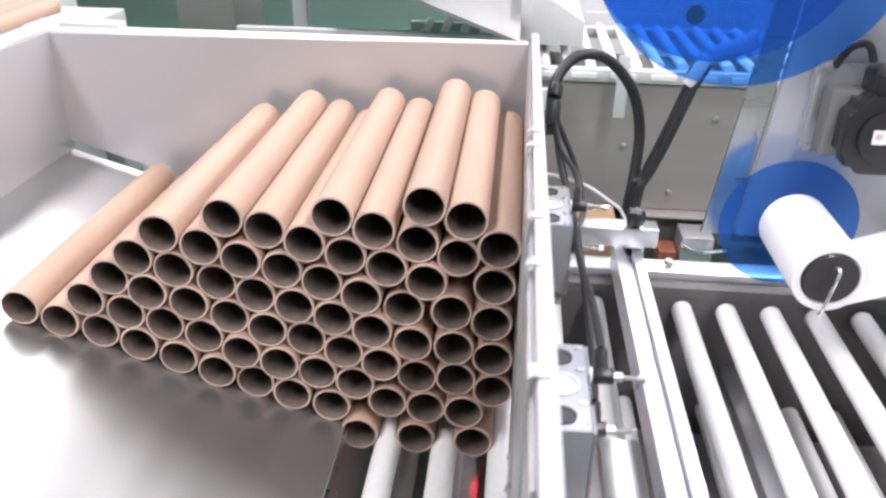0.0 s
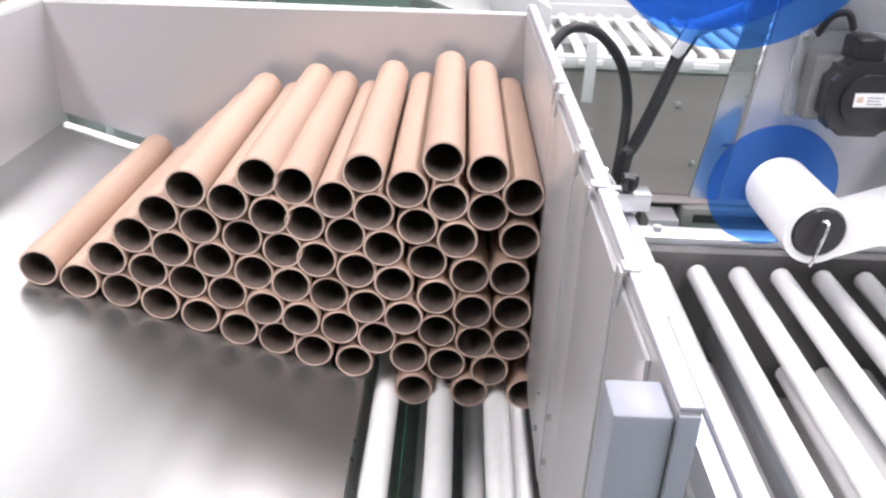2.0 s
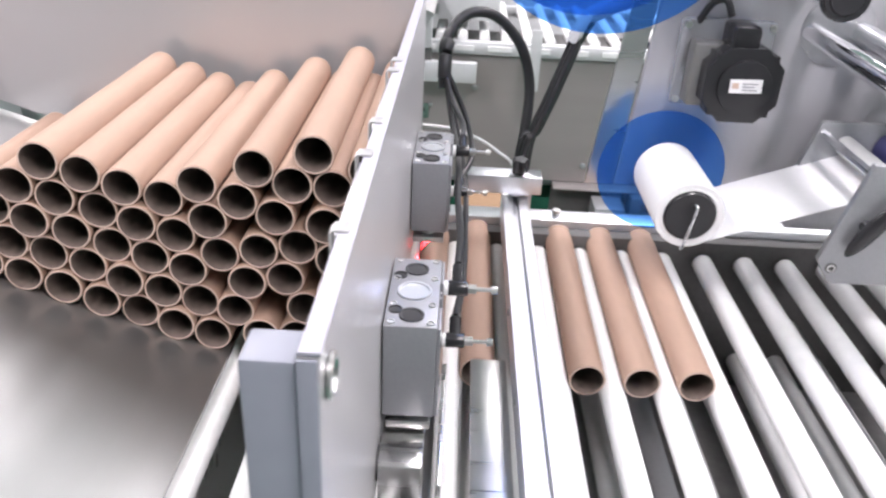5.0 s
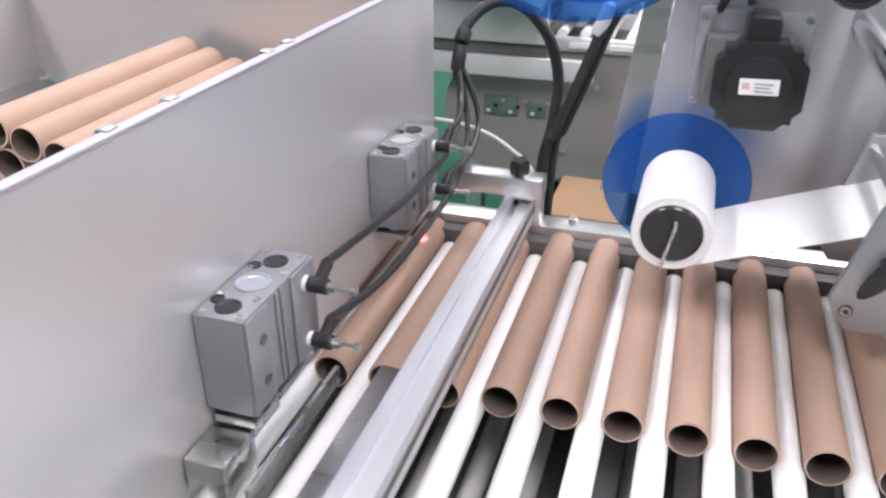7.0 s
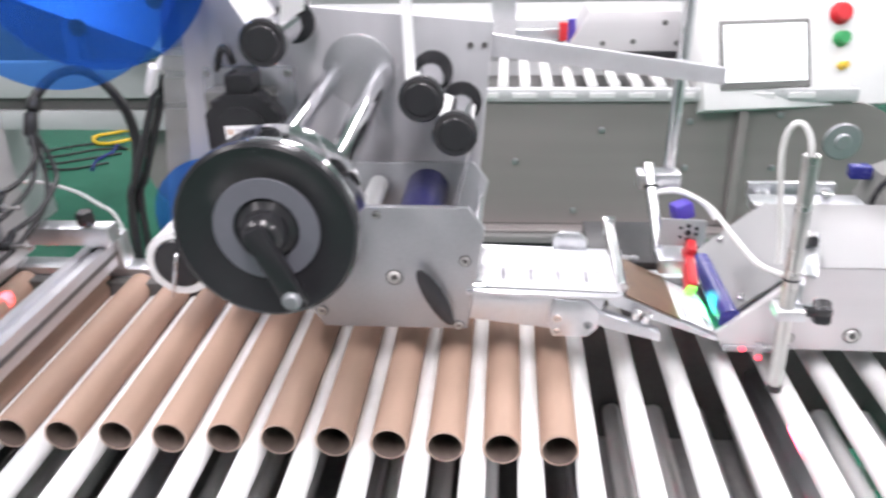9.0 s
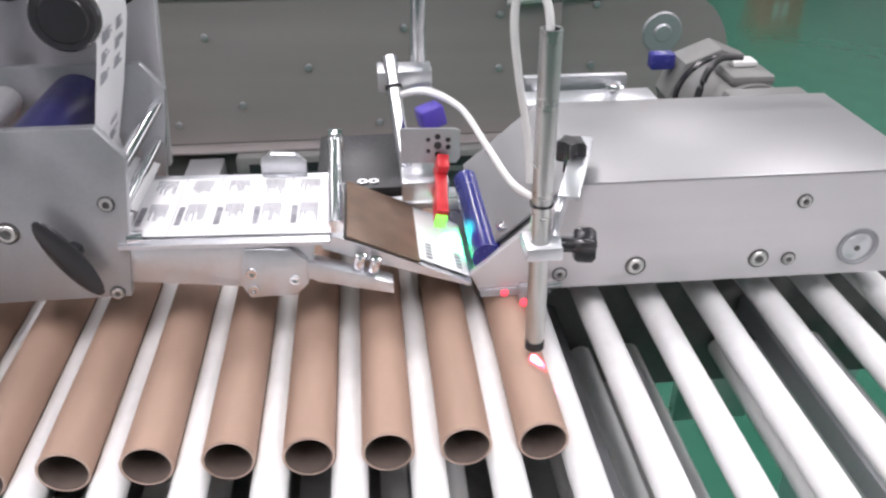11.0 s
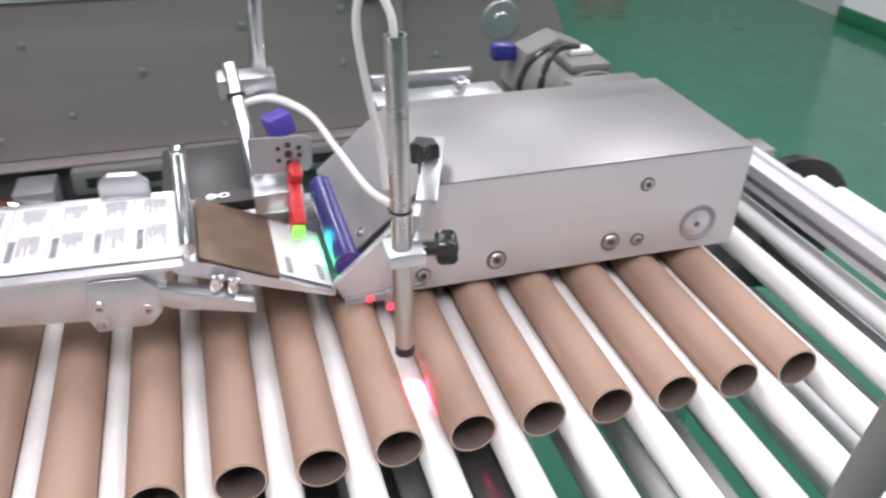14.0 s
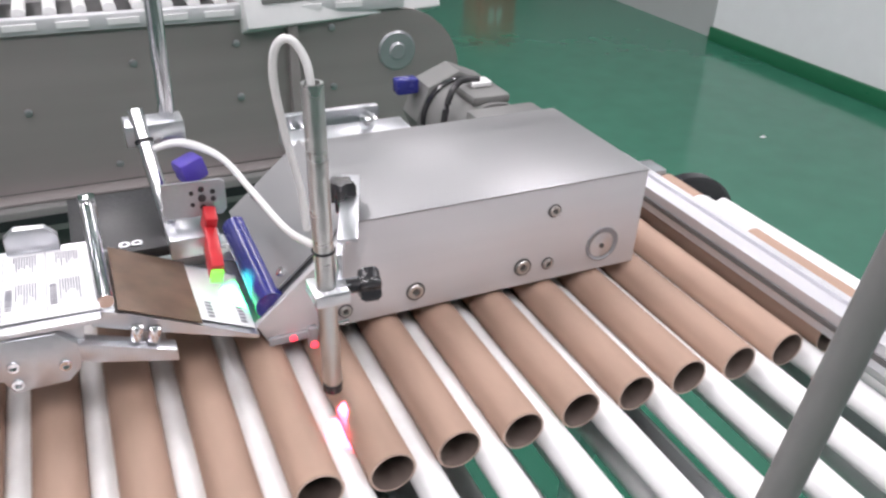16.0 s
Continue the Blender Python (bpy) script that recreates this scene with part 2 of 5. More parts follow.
def socket_screw(parent, x, y, z, r=0.006, way=(0, -1, 0), mat=None, name="screw"):
    bm = B()
    lathe(bm, [(0, 0.0005), (r * 0.52, 0.0005), (r * 0.55, 0.0030), (r * 0.9, 0.0030), (r, 0.0020), (r, -0.002)], (x, y, z), way, 18)
    return part(name, bm, mat or STEEL, parent)


def ring_screw(parent, x, y, z, r):
    ob = socket_screw(parent, x, y, z, r)
    bm = B()
    lathe(bm, [(r * 1.05, 0), (r * 1.25, 0), (r * 1.25, 0.0012), (r * 1.05, 0.0012)], (x, y, z), (0, -1, 0), 20, True)
    part("washer", bm, DARKGAP, ob)
    bm = B()
    lathe(bm, [(0, 0.0009), (r * 0.5, 0.0009), (r * 0.5, 0.0006), (0, 0.0006)], (x, y, z), (0, -1, 0), 6)
    part("hex_socket", bm, DARKGAP, ob)
    return ob


def star_knob(parent, x, y, z, r, way, h=0.02):
    bm = B()
    n = 35
    w = Vector(way).normalized()
    m = Matrix.Translation((x, y, z)) @ w.to_track_quat("Z", "Y").to_matrix().to_4x4()
    outline = [(r * (0.84 + 0.16 * math.cos(5 * 6.28318531 * i / n)), 6.28318531 * i / n) for i in range(n)]
    rings = []
    for s, hh in ((0.85, 0), (1, 0.2 * h), (1, 0.8 * h), (0.8, h)):
        rings.append([bm.verts.new(m @ Vector((s * q * math.cos(a), s * q * math.sin(a), hh))) for q, a in outline])
    for a, b in zip(rings, rings[1:]):
        for i in range(n):
            bm.faces.new((a[i], a[(i + 1) % n], b[(i + 1) % n], b[i]))
    bm.faces.new(rings[0][::-1])
    bm.faces.new(rings[-1])
    rod(bm, (x, y, z), Vector((x, y, z)) - w * h * 0.6, r * 0.4, 12)
    return part("star_knob", bm, BLACK, parent, "black plastic star knob")


# ---- the room ----
bm = B()
box(bm, (-6, -6, -0.1), (4.80, 9, 0))
solid("floor", bm, FLOOR, "glossy green epoxy factory floor", "floor", kind="structure")
bm = B()
box(bm, (4.52, -6, 0.0), (4.80, 3.32, 3.2))
wall_e = solid("wall_east", bm, WALL, "white painted factory wall with green skirting", "wall", kind="structure")
bm = B()
box(bm, (4.495, -6, 0.0), (4.517, 3.32, 0.085), 0.004)
solid("baseboard", bm, SKIRT, "green painted skirting along the white wall", "skirting", kind="structure")
bm = B()
box(bm, (4.56, 3.322, 0.0), (4.80, 9, 3.2))
solid("wall_east_panel", bm, GREYWALL, "light grey wall panel beyond the white wall", "wall", kind="structure")
for n, lo, hi in (("wall_north", (-6, 9, -0.1), (4.8, 9.15, 3.2)), ("wall_south", (-6, -6.15, -0.1), (4.8, -6, 3.2)), ("wall_west", (-6.15, -6, -0.1), (-6, 9, 3.2))):
    bm = B()
    box(bm, lo, hi)
    solid(n, bm, WALL, "plain white factory wall", "wall", kind="structure")
bm = B()
box(bm, (-6.15, -6.15, 3.2), (4.8, 9.15, 3.3))
solid("ceiling", bm, WALL, "plain white ceiling above the machines", "ceiling", kind="structure")
lamp = None
for lx in (-1.3, 0.75, 2.8):
    # the fixtures at 4.4 go with the row added for the far wall
    for ly in (-1.1, 1.5, 4.4):
        if lamp is None:
            lamp = thing("ceiling_light", "long white ceiling light with a lit diffuser", "lamp", "ceiling lights", at=pose(lx, ly, 3.2))
            bm = B()
            box(bm, (-0.2, -0.8, -0.13), (0.2, 0.8, 0), 0.01)
            part("housing", bm, WHITEPAINT, lamp)
            bm = B()
            box(bm, (-0.17, -0.75, -0.137), (0.17, 0.75, -0.131))
            part("diffuser", bm, PANEL, lamp, "glowing white diffuser")
        else:
            copy_thing(lamp, pose(lx, ly, 3.2))

# ---- conveyor ----
PITCH, SPEED, START, LEAD = 0.0643, 0.1223, 1.706, -0.053
CARRIERS = 72
ROLL_Z, ROLL_R, TUBE_Z, TUBE_R, TUBE_L = 0.791, 0.0150, 0.809, 0.0213, 0.375
LOOP_R = 0.09
LOOP_L = (CARRIERS * PITCH - 2 * math.pi * LOOP_R) / 2
LOOP_X0 = -0.298
Y0, Y1 = -0.36, 0.347


def run(t):
    """Metres that the chain has gone at t."""
    return SPEED * max(0.0, t - START)


def on_loop(s):
    s %= CARRIERS * PITCH
    if s < LOOP_L:
        return LOOP_X0 + s, ROLL_Z
    s -= LOOP_L
    if s < math.pi * LOOP_R:
        a = s / LOOP_R
        return LOOP_X0 + LOOP_L + LOOP_R * math.sin(a), ROLL_Z - LOOP_R + LOOP_R * math.cos(a)
    s -= math.pi * LOOP_R
    if s < LOOP_L:
        return LOOP_X0 + LOOP_L - s, ROLL_Z - 2 * LOOP_R
    a = (s - LOOP_L) / LOOP_R
    return LOOP_X0 - LOOP_R * math.sin(a), ROLL_Z - LOOP_R - LOOP_R * math.cos(a)


rollers = []
first = (LEAD + PITCH / 2 - LOOP_X0) % PITCH
for j in range(CARRIERS):
    x, z = on_loop(first + j * PITCH)
    if not rollers:
        r0 = thing("conveyor_roller", "white plastic carrier roller on a steel pin", "roller", "conveyor rollers")
        bm = B()
        rod(bm, (0, Y0, 0), (0, Y1, 0), ROLL_R, 28, bevel=0.0025)
        part("sleeve", bm, ROLLER, r0)
        for ya, yb in ((Y0 - 0.03, Y0), (Y1, Y1 + 0.03)):
            bm = B()
            rod(bm, (0, ya, 0), (0, yb, 0), 0.004, 10)
            part("pin", bm, STEEL, r0, "bare steel pin")
        rollers.append(r0)
    else:
        rollers.append(copy_thing(rollers[0], pose(x, 0, z)))
    rollers[-1].matrix_basis = pose(x, 0, z)

frame_thing = thing("roller_conveyor", "aluminium roller conveyor with side rails and legs", "conveyor")
for ya, yb, nm in ((0.379, 0.419, "far_rail"), (-0.45, -0.40, "near_rail")):
    bm = B()
    box(bm, (-0.42, ya, 0.56), (1.70, yb, 0.835), 0.002)
    part(nm, bm, ALU, frame_thing, "bare aluminium side rail")
bm = B()
box(bm, (-0.42, 0.352, 0.545), (1.70, 0.378, 0.823), 0.002)
part("chain_guard", bm, DARKGAP, frame_thing, "dark chain guard beside the rollers")
bm = B()
box(bm, (-0.42, -0.399, 0.545), (1.70, -0.372, 0.823), 0.002)
part("chain_guard", bm, DARKGAP, frame_thing)
for ya, yb in ((0.378, 0.40), (-0.42, -0.398)):
    bm = B()
    lathe(bm, [(0, 0), (0.104, 0), (0.110, 0.004), (0.110, yb - ya), (0, yb - ya)], (1.752, ya, 0.701), (0, 1, 0), 40)
    part("sprocket_cover", bm, BLACK, frame_thing, "black round sprocket cover")
# sheets added so the gaps between rollers stay darker than the lit floor
for xa, xb, ya, yb in ((0.280, 1.28, -0.37, 0.351), (-0.165, 0.170, -0.37, 0.351), (-0.197, -0.166, -0.16, 0.351), (0.171, 0.279, -0.02, 0.351)):
    bm = B()
    box(bm, (xa, ya, 0.550), (xb, yb, 0.556), 0.001)
    part("floor_mask", bm, PAN, frame_thing, "dull grey sheet added below the rollers to hide the bright floor")
for i in range(7):
    x = 0.03 + i * 0.28
    bm = B()
    box(bm, (x, -0.40, 0.66), (x + 0.03, 0.378, 0.69), 0.002)
    part("cross_member", bm, ALU_SIDE, frame_thing)
for x in (-0.38, 0.75, 1.62):
    for y in (-0.445, 0.382):
        bm = B()
        box(bm, (x, y, 0.0), (x + 0.04, y + 0.04, 0.56), 0.002)
        part("leg", bm, ALU, frame_thing)
for x in (-0.15, 0.22, 0.49, 0.95, 1.24):
    bm = B()
    rod(bm, (x, 0.399, 0.835), (x, 0.399, 0.845), 0.007, 12, bevel=0.001)
    part("bolt", bm, STEEL, frame_thing)

# end rail over the outlet
rail = thing("outlet_rail", "slotted aluminium profile across the conveyor outlet", "rail")
bm = B()
prism(bm, [(1.592, 0.834), (1.632, 0.834), (1.632, 0.864), (1.622, 0.864), (1.622, 0.859), (1.602, 0.859), (1.602, 0.864), (1.592, 0.864)], -0.45, 0.40)
part("profile", bm, SATIN, rail)
bm = B()
box(bm, (1.5895, -0.45, 0.845), (1.5915, 0.40, 0.851))
part("slot", bm, DARKGAP, rail)
for y in (-0.43, 0.385):
    bm = B()
    box(bm, (1.60, y, 0.800), (1.63, y + 0.012, 0.834), 0.001)
    part("foot", bm, ALU, rail)
# slim grey rod that leans over the outlet
bm = B()
sweep(bm, ((1.043, -0.386, 0.824), (1.060, -0.358, 0.930), (1.100, -0.350, 1.123), (1.145, -0.350, 1.36), (1.20, -0.350, 1.65)), 0.0052, 14)
solid("support_post", bm, GREY, "slim grey painted steel rod leaning up from the conveyor side", "post")

# ---- hopper ----
def slope_z(x):
    return 0.9017 - 0.311 * (x + 0.468)


hop = thing("hopper", "satin steel feed hopper with a sloping chute plate", "hopper")
bm = B()
t = 0.004
prism(bm, [(-0.705, slope_z(-0.705)), (-0.198, slope_z(-0.198)), (-0.198, slope_z(-0.198) - t), (-0.705, slope_z(-0.705) - t)], -0.47, 0.4105, 0)
part("chute_plate", bm, PLATE, hop, "sloping brushed steel chute plate")
bm = B()
prism(bm, [(-0.2015, 0.80), (-0.198, 0.80), (-0.198, 0.60), (-0.2015, 0.60)], -0.47, 0.41)
part("chute_lip", bm, STEEL, hop)
bm = B()
prism(bm, [(-0.70, slope_z(-0.70) + 0.014), (-0.575, slope_z(-0.575) + 0.014), (-0.565, slope_z(-0.565) - 0.002), (-0.2, slope_z(-0.2) - 0.002), (-0.2, 0.785), (-0.012, 0.845), (-0.012, 1.157), (-0.70, 1.150)], 0.411, 0.421)
part("back_wall", bm, HOPPER, hop, "satin steel back wall")
bm = B()
box(bm, (-0.70, 0.4215, 1.137), (-0.012, 0.434, 1.157), 0.001)
part("back_rim", bm, WHITEPAINT, hop)
bm = B()
box(bm, (-0.712, -0.45, 0.93), (-0.7, 0.421, 1.152), 0.001)
part("left_wall", bm, HOPPER, hop)
bm = B()
box(bm, (-0.69, 0.4225, 1.10), (-0.60, 0.45, 1.163), 0.002)
part("corner_block", bm, PAINT, hop)
bm = B()
prism_pts = [(-0.478, 0.62), (-0.29, 0.62), (-0.29, 0.848), (0.421, 0.848), (0.421, 1.168), (-0.478, 1.168)]
lo = [bm.verts.new((-0.0095, y, z)) for y, z in prism_pts]
hi = [bm.verts.new((0, y, z)) for y, z in prism_pts]
bm.faces.new(lo[::-1])
bm.faces.new(hi)
for i in range(6):
    k = (i + 1) % 6
    bm.faces.new((lo[i], lo[k], hi[k], hi[i]))
bmesh.ops.recalc_face_normals(bm, faces=bm.faces)
divider = part("divider_wall", bm, HOPPER, hop, "grey steel divider between hopper and conveyor")
bm = B()
box(bm, (-0.0094, -0.4805, 0.62), (-0.0004, -0.4783, 1.1675), 0.0004)
part("end_strip", bm, POSTPAINT, hop)
bm = B()
box(bm, (-0.0092, -0.478, 1.1684), (0.0012, 0.421, 1.1708), 0.0005)
part("top_rim", bm, RIM, hop, "lilac grey painted top edge")
# overlapping liner plates with bent tabs
for i, (ya, yb, xa) in enumerate(((-0.43, -0.352, -0.0125), (-0.350, -0.235, -0.0135), (-0.233, -0.165, -0.0125), (-0.163, -0.018, -0.0135), (-0.016, 0.020, -0.0125), (0.022, 0.41, -0.0120))):
    bm = B()
    box(bm, (xa, ya, 0.83), (-0.0097, yb, 1.160 + 0.002 * (i % 2)), 0.0004)
    if i < 5:
        box(bm, (xa + 0.0001, yb - 0.012, 1.1709), (-0.003, yb - 0.0003, 1.1725), 0.0004)
        box(bm, (xa - 0.0016, yb - 0.012, 1.150), (xa - 0.0001, yb - 0.0003, 1.1705), 0.0004)
    part("liner_plate", bm, HOPPER, hop)
for y, z in ((-0.19, 0.93), (-0.19, 0.88), (-0.12, 0.90), (-0.12, 0.86), (-0.27, 0.90)):
    bm = B()
    rod(bm, (-0.0165, y, z), (-0.012, y, z), 0.003, 10)
    part("rivet", bm, STEEL, hop)
bm = B()
box(bm, (-0.036, -0.478, 0.45), (-0.0097, -0.452, 1.165), 0.002)
part("front_post", bm, POSTPAINT, hop, "grey upright at the open end")
bm = B()
lathe(bm, [(0, 0), (0.010, 0), (0.012, 0.001), (0.012, 0.003), (0.009, 0.0035), (0.008, 0.001), (0, 0.001)], (0.0, -0.455, 1.142), (1, 0, 0), 20)
part("screw", bm, STEEL, hop)

# ---- tubes ----
def make_tube():
    ob = thing("cardboard_tube", "plain brown spiral-wound cardboard tube, open at both ends", "tube", "cardboard tubes")
    ri, ro, seg = 0.0191, TUBE_R, 40
    bm = B()
    lathe(bm, [(ro - 0.0006, 0), (ro, 0.0008), (ro, TUBE_L - 0.0008), (ro - 0.0006, TUBE_L)], (0, 0, 0), (0, 1, 0), seg)
    part("outer_wall", bm, CARD, ob)
    # inner wall takes the darker board colour that carries the shade
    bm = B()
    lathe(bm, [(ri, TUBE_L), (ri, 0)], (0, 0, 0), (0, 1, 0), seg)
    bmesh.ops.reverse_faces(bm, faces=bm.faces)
    part("inner_wall", bm, CARD_IN, ob, "inside of the tube, its shade put into a darker brown")
    for y in (0.0, TUBE_L):
        bm = B()
        lathe(bm, [(ri, y), (ro - 0.0006, y)], (0, 0, 0), (0, 1, 0), seg)
        part("cut_edge", bm, CARD_EDGE, ob)
    return ob


tube0 = make_tube()
line_tubes = [tube0]
for k in range(1, 3):
    line_tubes.append(copy_thing(tube0, pose(0, 0, 0)))
for k, ob in enumerate(line_tubes):
    ob.matrix_basis = pose(LEAD - k * PITCH, 0, TUBE_Z)
# the heap in the hopper: rows along the slope
rng = random.Random(7)
e1, e2, origin = Vector((-0.0421, 0.0131)), Vector((0.0320, 0.0285)), Vector((-0.211, 0.845))
PROFILE = ((-0.60, 0.96), (-0.50, 0.962), (-0.478, 0.975), (-0.446, 1.006), (-0.415, 1.030), (-0.382, 1.060), (-0.31, 1.080), (-0.20, 1.086), (-0.10, 1.104), (0, 1.104))


def heap_top(x):
    for (xa, za), (xb, zb) in zip(PROFILE, PROFILE[1:]):
        if xa <= x <= xb:
            return za + (zb - za) * (x - xa) / (xb - xa)
    return 0


# loose tubes near the outlet: each one's place at rest, then every half second from 2.0 to 4.0 s, and its place on the chain
LOOSE, SINK, SLOT = [], [], []
WATCHED = 4.0


def loose_tube(rest, *places, slot=None):
    LOOSE.append(rest)
    SINK.append([(2.0 + 0.5 * i, p) for i, p in enumerate(places)])
    SLOT.append(slot)


loose_tube((-0.107, 1.095), (-0.116, 1.091), (-0.131, 1.099), (-0.131, 1.093), (-0.132, 1.084), (-0.146, 1.076))
loose_tube((-0.068, 1.08), (-0.071, 1.079), (-0.088, 1.091), (-0.089, 1.089), (-0.09, 1.078), (-0.089, 1.085))
loose_tube((-0.035, 1.054), (-0.034, 1.057), (-0.037, 1.075), (-0.037, 1.073), (-0.043, 1.068), (-0.034, 1.067))
loose_tube((-0.116, 1.052), (-0.11, 1.046), (-0.115, 1.057), (-0.115, 1.047), (-0.118, 1.042), (-0.114, 1.049))
loose_tube((-0.076, 1.04), (-0.069, 1.036), (-0.072, 1.052), (-0.073, 1.049), (-0.075, 1.038), (-0.072, 1.047))
loose_tube((-0.108, 1.011), (-0.099, 1.004), (-0.097, 1.018), (-0.091, 1.009), (-0.089, 0.999), (-0.074, 1.004))
loose_tube((-0.037, 1.011), (-0.034, 1.006), (-0.034, 1.033), (-0.034, 1.032), (-0.035, 1.025), (-0.035, 1.026))
loose_tube((-0.132, 0.975), (-0.13, 0.975), (-0.127, 0.979), (-0.121, 0.967), (-0.114, 0.963), (-0.113, 0.974))
loose_tube((-0.081, 0.979), (-0.084, 0.963), (-0.085, 0.977), (-0.079, 0.968), (-0.074, 0.959), (-0.073, 0.96))
loose_tube((-0.039, 0.968), (-0.042, 0.962), (-0.045, 0.992), (-0.043, 0.991), (-0.035, 0.982), (-0.035, 0.983))
loose_tube((-0.121, 0.935), (-0.119, 0.933), (-0.115, 0.922), (-0.114, 0.924), (-0.117, 0.919), (-0.124, 0.931))
loose_tube((-0.076, 0.935), (-0.079, 0.919), (-0.074, 0.935), (-0.075, 0.925), (-0.076, 0.904), (-0.074, 0.916))
loose_tube((-0.036, 0.923), (-0.036, 0.919), (-0.034, 0.949), (-0.034, 0.947), (-0.035, 0.938), (-0.034, 0.939))
loose_tube((-0.118, 0.892), (-0.117, 0.888), (-0.076, 0.892), (-0.092, 0.889), (-0.109, 0.876), (-0.11, 0.89))
loose_tube((-0.076, 0.893), (-0.075, 0.877), (-0.074, 0.849), (-0.074, 0.849), (-0.076, 0.849), (-0.072, 0.874))
loose_tube((-0.035, 0.881), (-0.034, 0.876), (-0.034, 0.905), (-0.034, 0.904), (-0.034, 0.895), (-0.034, 0.897))
loose_tube((-0.151, 0.857), (-0.148, 0.852), (-0.158, 0.851), (-0.16, 0.847), (-0.157, 0.809), slot=5)
loose_tube((-0.109, 0.851), (-0.105, 0.845), (-0.116, 0.84), (-0.118, 0.843), (-0.092, 0.809), slot=4)
loose_tube((-0.066, 0.851), (-0.056, 0.84), (-0.034, 0.863), (-0.034, 0.861), (-0.034, 0.853), (-0.034, 0.855))
loose_tube((-0.2, 1.078), (-0.196, 1.075), (-0.197, 1.076), (-0.196, 1.07), (-0.199, 1.064), (-0.206, 1.049))
loose_tube((-0.159, 1.065), (-0.152, 1.06), (-0.156, 1.066), (-0.155, 1.058), (-0.159, 1.051), (-0.165, 1.038))
loose_tube((-0.189, 1.035), (-0.186, 1.033), (-0.18, 1.03), (-0.174, 1.019), (-0.174, 1.01), (-0.173, 0.994))
loose_tube((-0.148, 1.025), (-0.141, 1.018), (-0.138, 1.021), (-0.133, 1.009), (-0.132, 1.002), (-0.132, 1.012))
loose_tube((-0.176, 0.993), (-0.176, 0.992), (-0.169, 0.988), (-0.163, 0.977), (-0.157, 0.962), (-0.161, 0.955))
loose_tube((-0.167, 0.951), (-0.165, 0.95), (-0.153, 0.941), (-0.157, 0.929), (-0.159, 0.909), (-0.157, 0.895))
loose_tube((-0.158, 0.908), (-0.154, 0.907), (-0.124, 0.879), (-0.134, 0.884), (-0.125, 0.842), (-0.108, 0.848))
loose_tube((-0.187, 0.882), (-0.184, 0.877), (-0.15, 0.809), slot=3)
loose_tube((-0.207, 0.965), (-0.205, 0.963), (-0.195, 0.954), (-0.195, 0.949), (-0.191, 0.936), (-0.192, 0.92))
loose_tube((-0.199, 0.921), (-0.195, 0.918), (-0.182, 0.908), (-0.177, 0.89), (-0.157, 0.864), (-0.15, 0.852))
loose_tube((-0.212, 0.844), (-0.21, 0.843), (-0.199, 0.842), (-0.203, 0.842), (-0.19, 0.838), (-0.161, 0.809), slot=6)
loose_tube((-0.218, 1.006), (-0.216, 1.004), (-0.209, 1.0), (-0.205, 0.992), (-0.201, 0.978), (-0.202, 0.964))
loose_tube((-0.229, 1.048), (-0.226, 1.045), (-0.221, 1.042), (-0.217, 1.034), (-0.214, 1.023), (-0.213, 1.007))
loose_tube((-0.248, 0.976), (-0.247, 0.974), (-0.237, 0.964), (-0.241, 0.966), (-0.238, 0.956), (-0.235, 0.932))
loose_tube((-0.238, 0.932), (-0.236, 0.93), (-0.226, 0.923), (-0.23, 0.924), (-0.228, 0.913), (-0.219, 0.891))
loose_tube((-0.269, 0.902), (-0.267, 0.9), (-0.261, 0.897), (-0.265, 0.899), (-0.264, 0.897), (-0.254, 0.867))
loose_tube((-0.255, 0.858), (-0.255, 0.857), (-0.248, 0.857), (-0.254, 0.857), (-0.241, 0.854), (-0.221, 0.848))
loose_tube((-0.229, 0.892), (-0.225, 0.889), (-0.213, 0.88), (-0.218, 0.883), (-0.204, 0.878), (-0.184, 0.863))
loose_tube((-0.258, 1.018), (-0.258, 1.016), (-0.25, 1.01), (-0.251, 1.007), (-0.25, 1.003), (-0.243, 0.975))
loose_tube((-0.27, 1.058), (-0.268, 1.056), (-0.262, 1.052), (-0.262, 1.047), (-0.26, 1.044), (-0.25, 1.018))
loose_tube((-0.304, 1.066), (-0.304, 1.066), (-0.303, 1.066), (-0.304, 1.066), (-0.304, 1.065), (-0.294, 1.033))
loose_tube((-0.294, 1.024), (-0.294, 1.024), (-0.293, 1.023), (-0.294, 1.024), (-0.294, 1.023), (-0.283, 0.992))
loose_tube((-0.283, 0.983), (-0.283, 0.983), (-0.282, 0.982), (-0.283, 0.983), (-0.283, 0.982), (-0.273, 0.951))
loose_tube((-0.273, 0.941), (-0.276, 0.942), (-0.272, 0.939), (-0.274, 0.941), (-0.275, 0.939), (-0.263, 0.909))
resting = []
for r in range(0, 10):
    for i in range(-8, 13):
        p = origin + i * e1 + r * e2
        if p.x < -0.56 or p.x > -0.255 or p.y > heap_top(p.x) + 0.002:
            continue
        if p.y < slope_z(max(p.x, -0.35)) + 0.018 or (r == 1 and p.x < -0.49):
            continue
        if min((p - Vector(q)).length for q in LOOSE) < 0.033:
            continue
        resting.append(p + Vector((rng.uniform(-1, 1), rng.uniform(-1, 1))) * 0.0012)


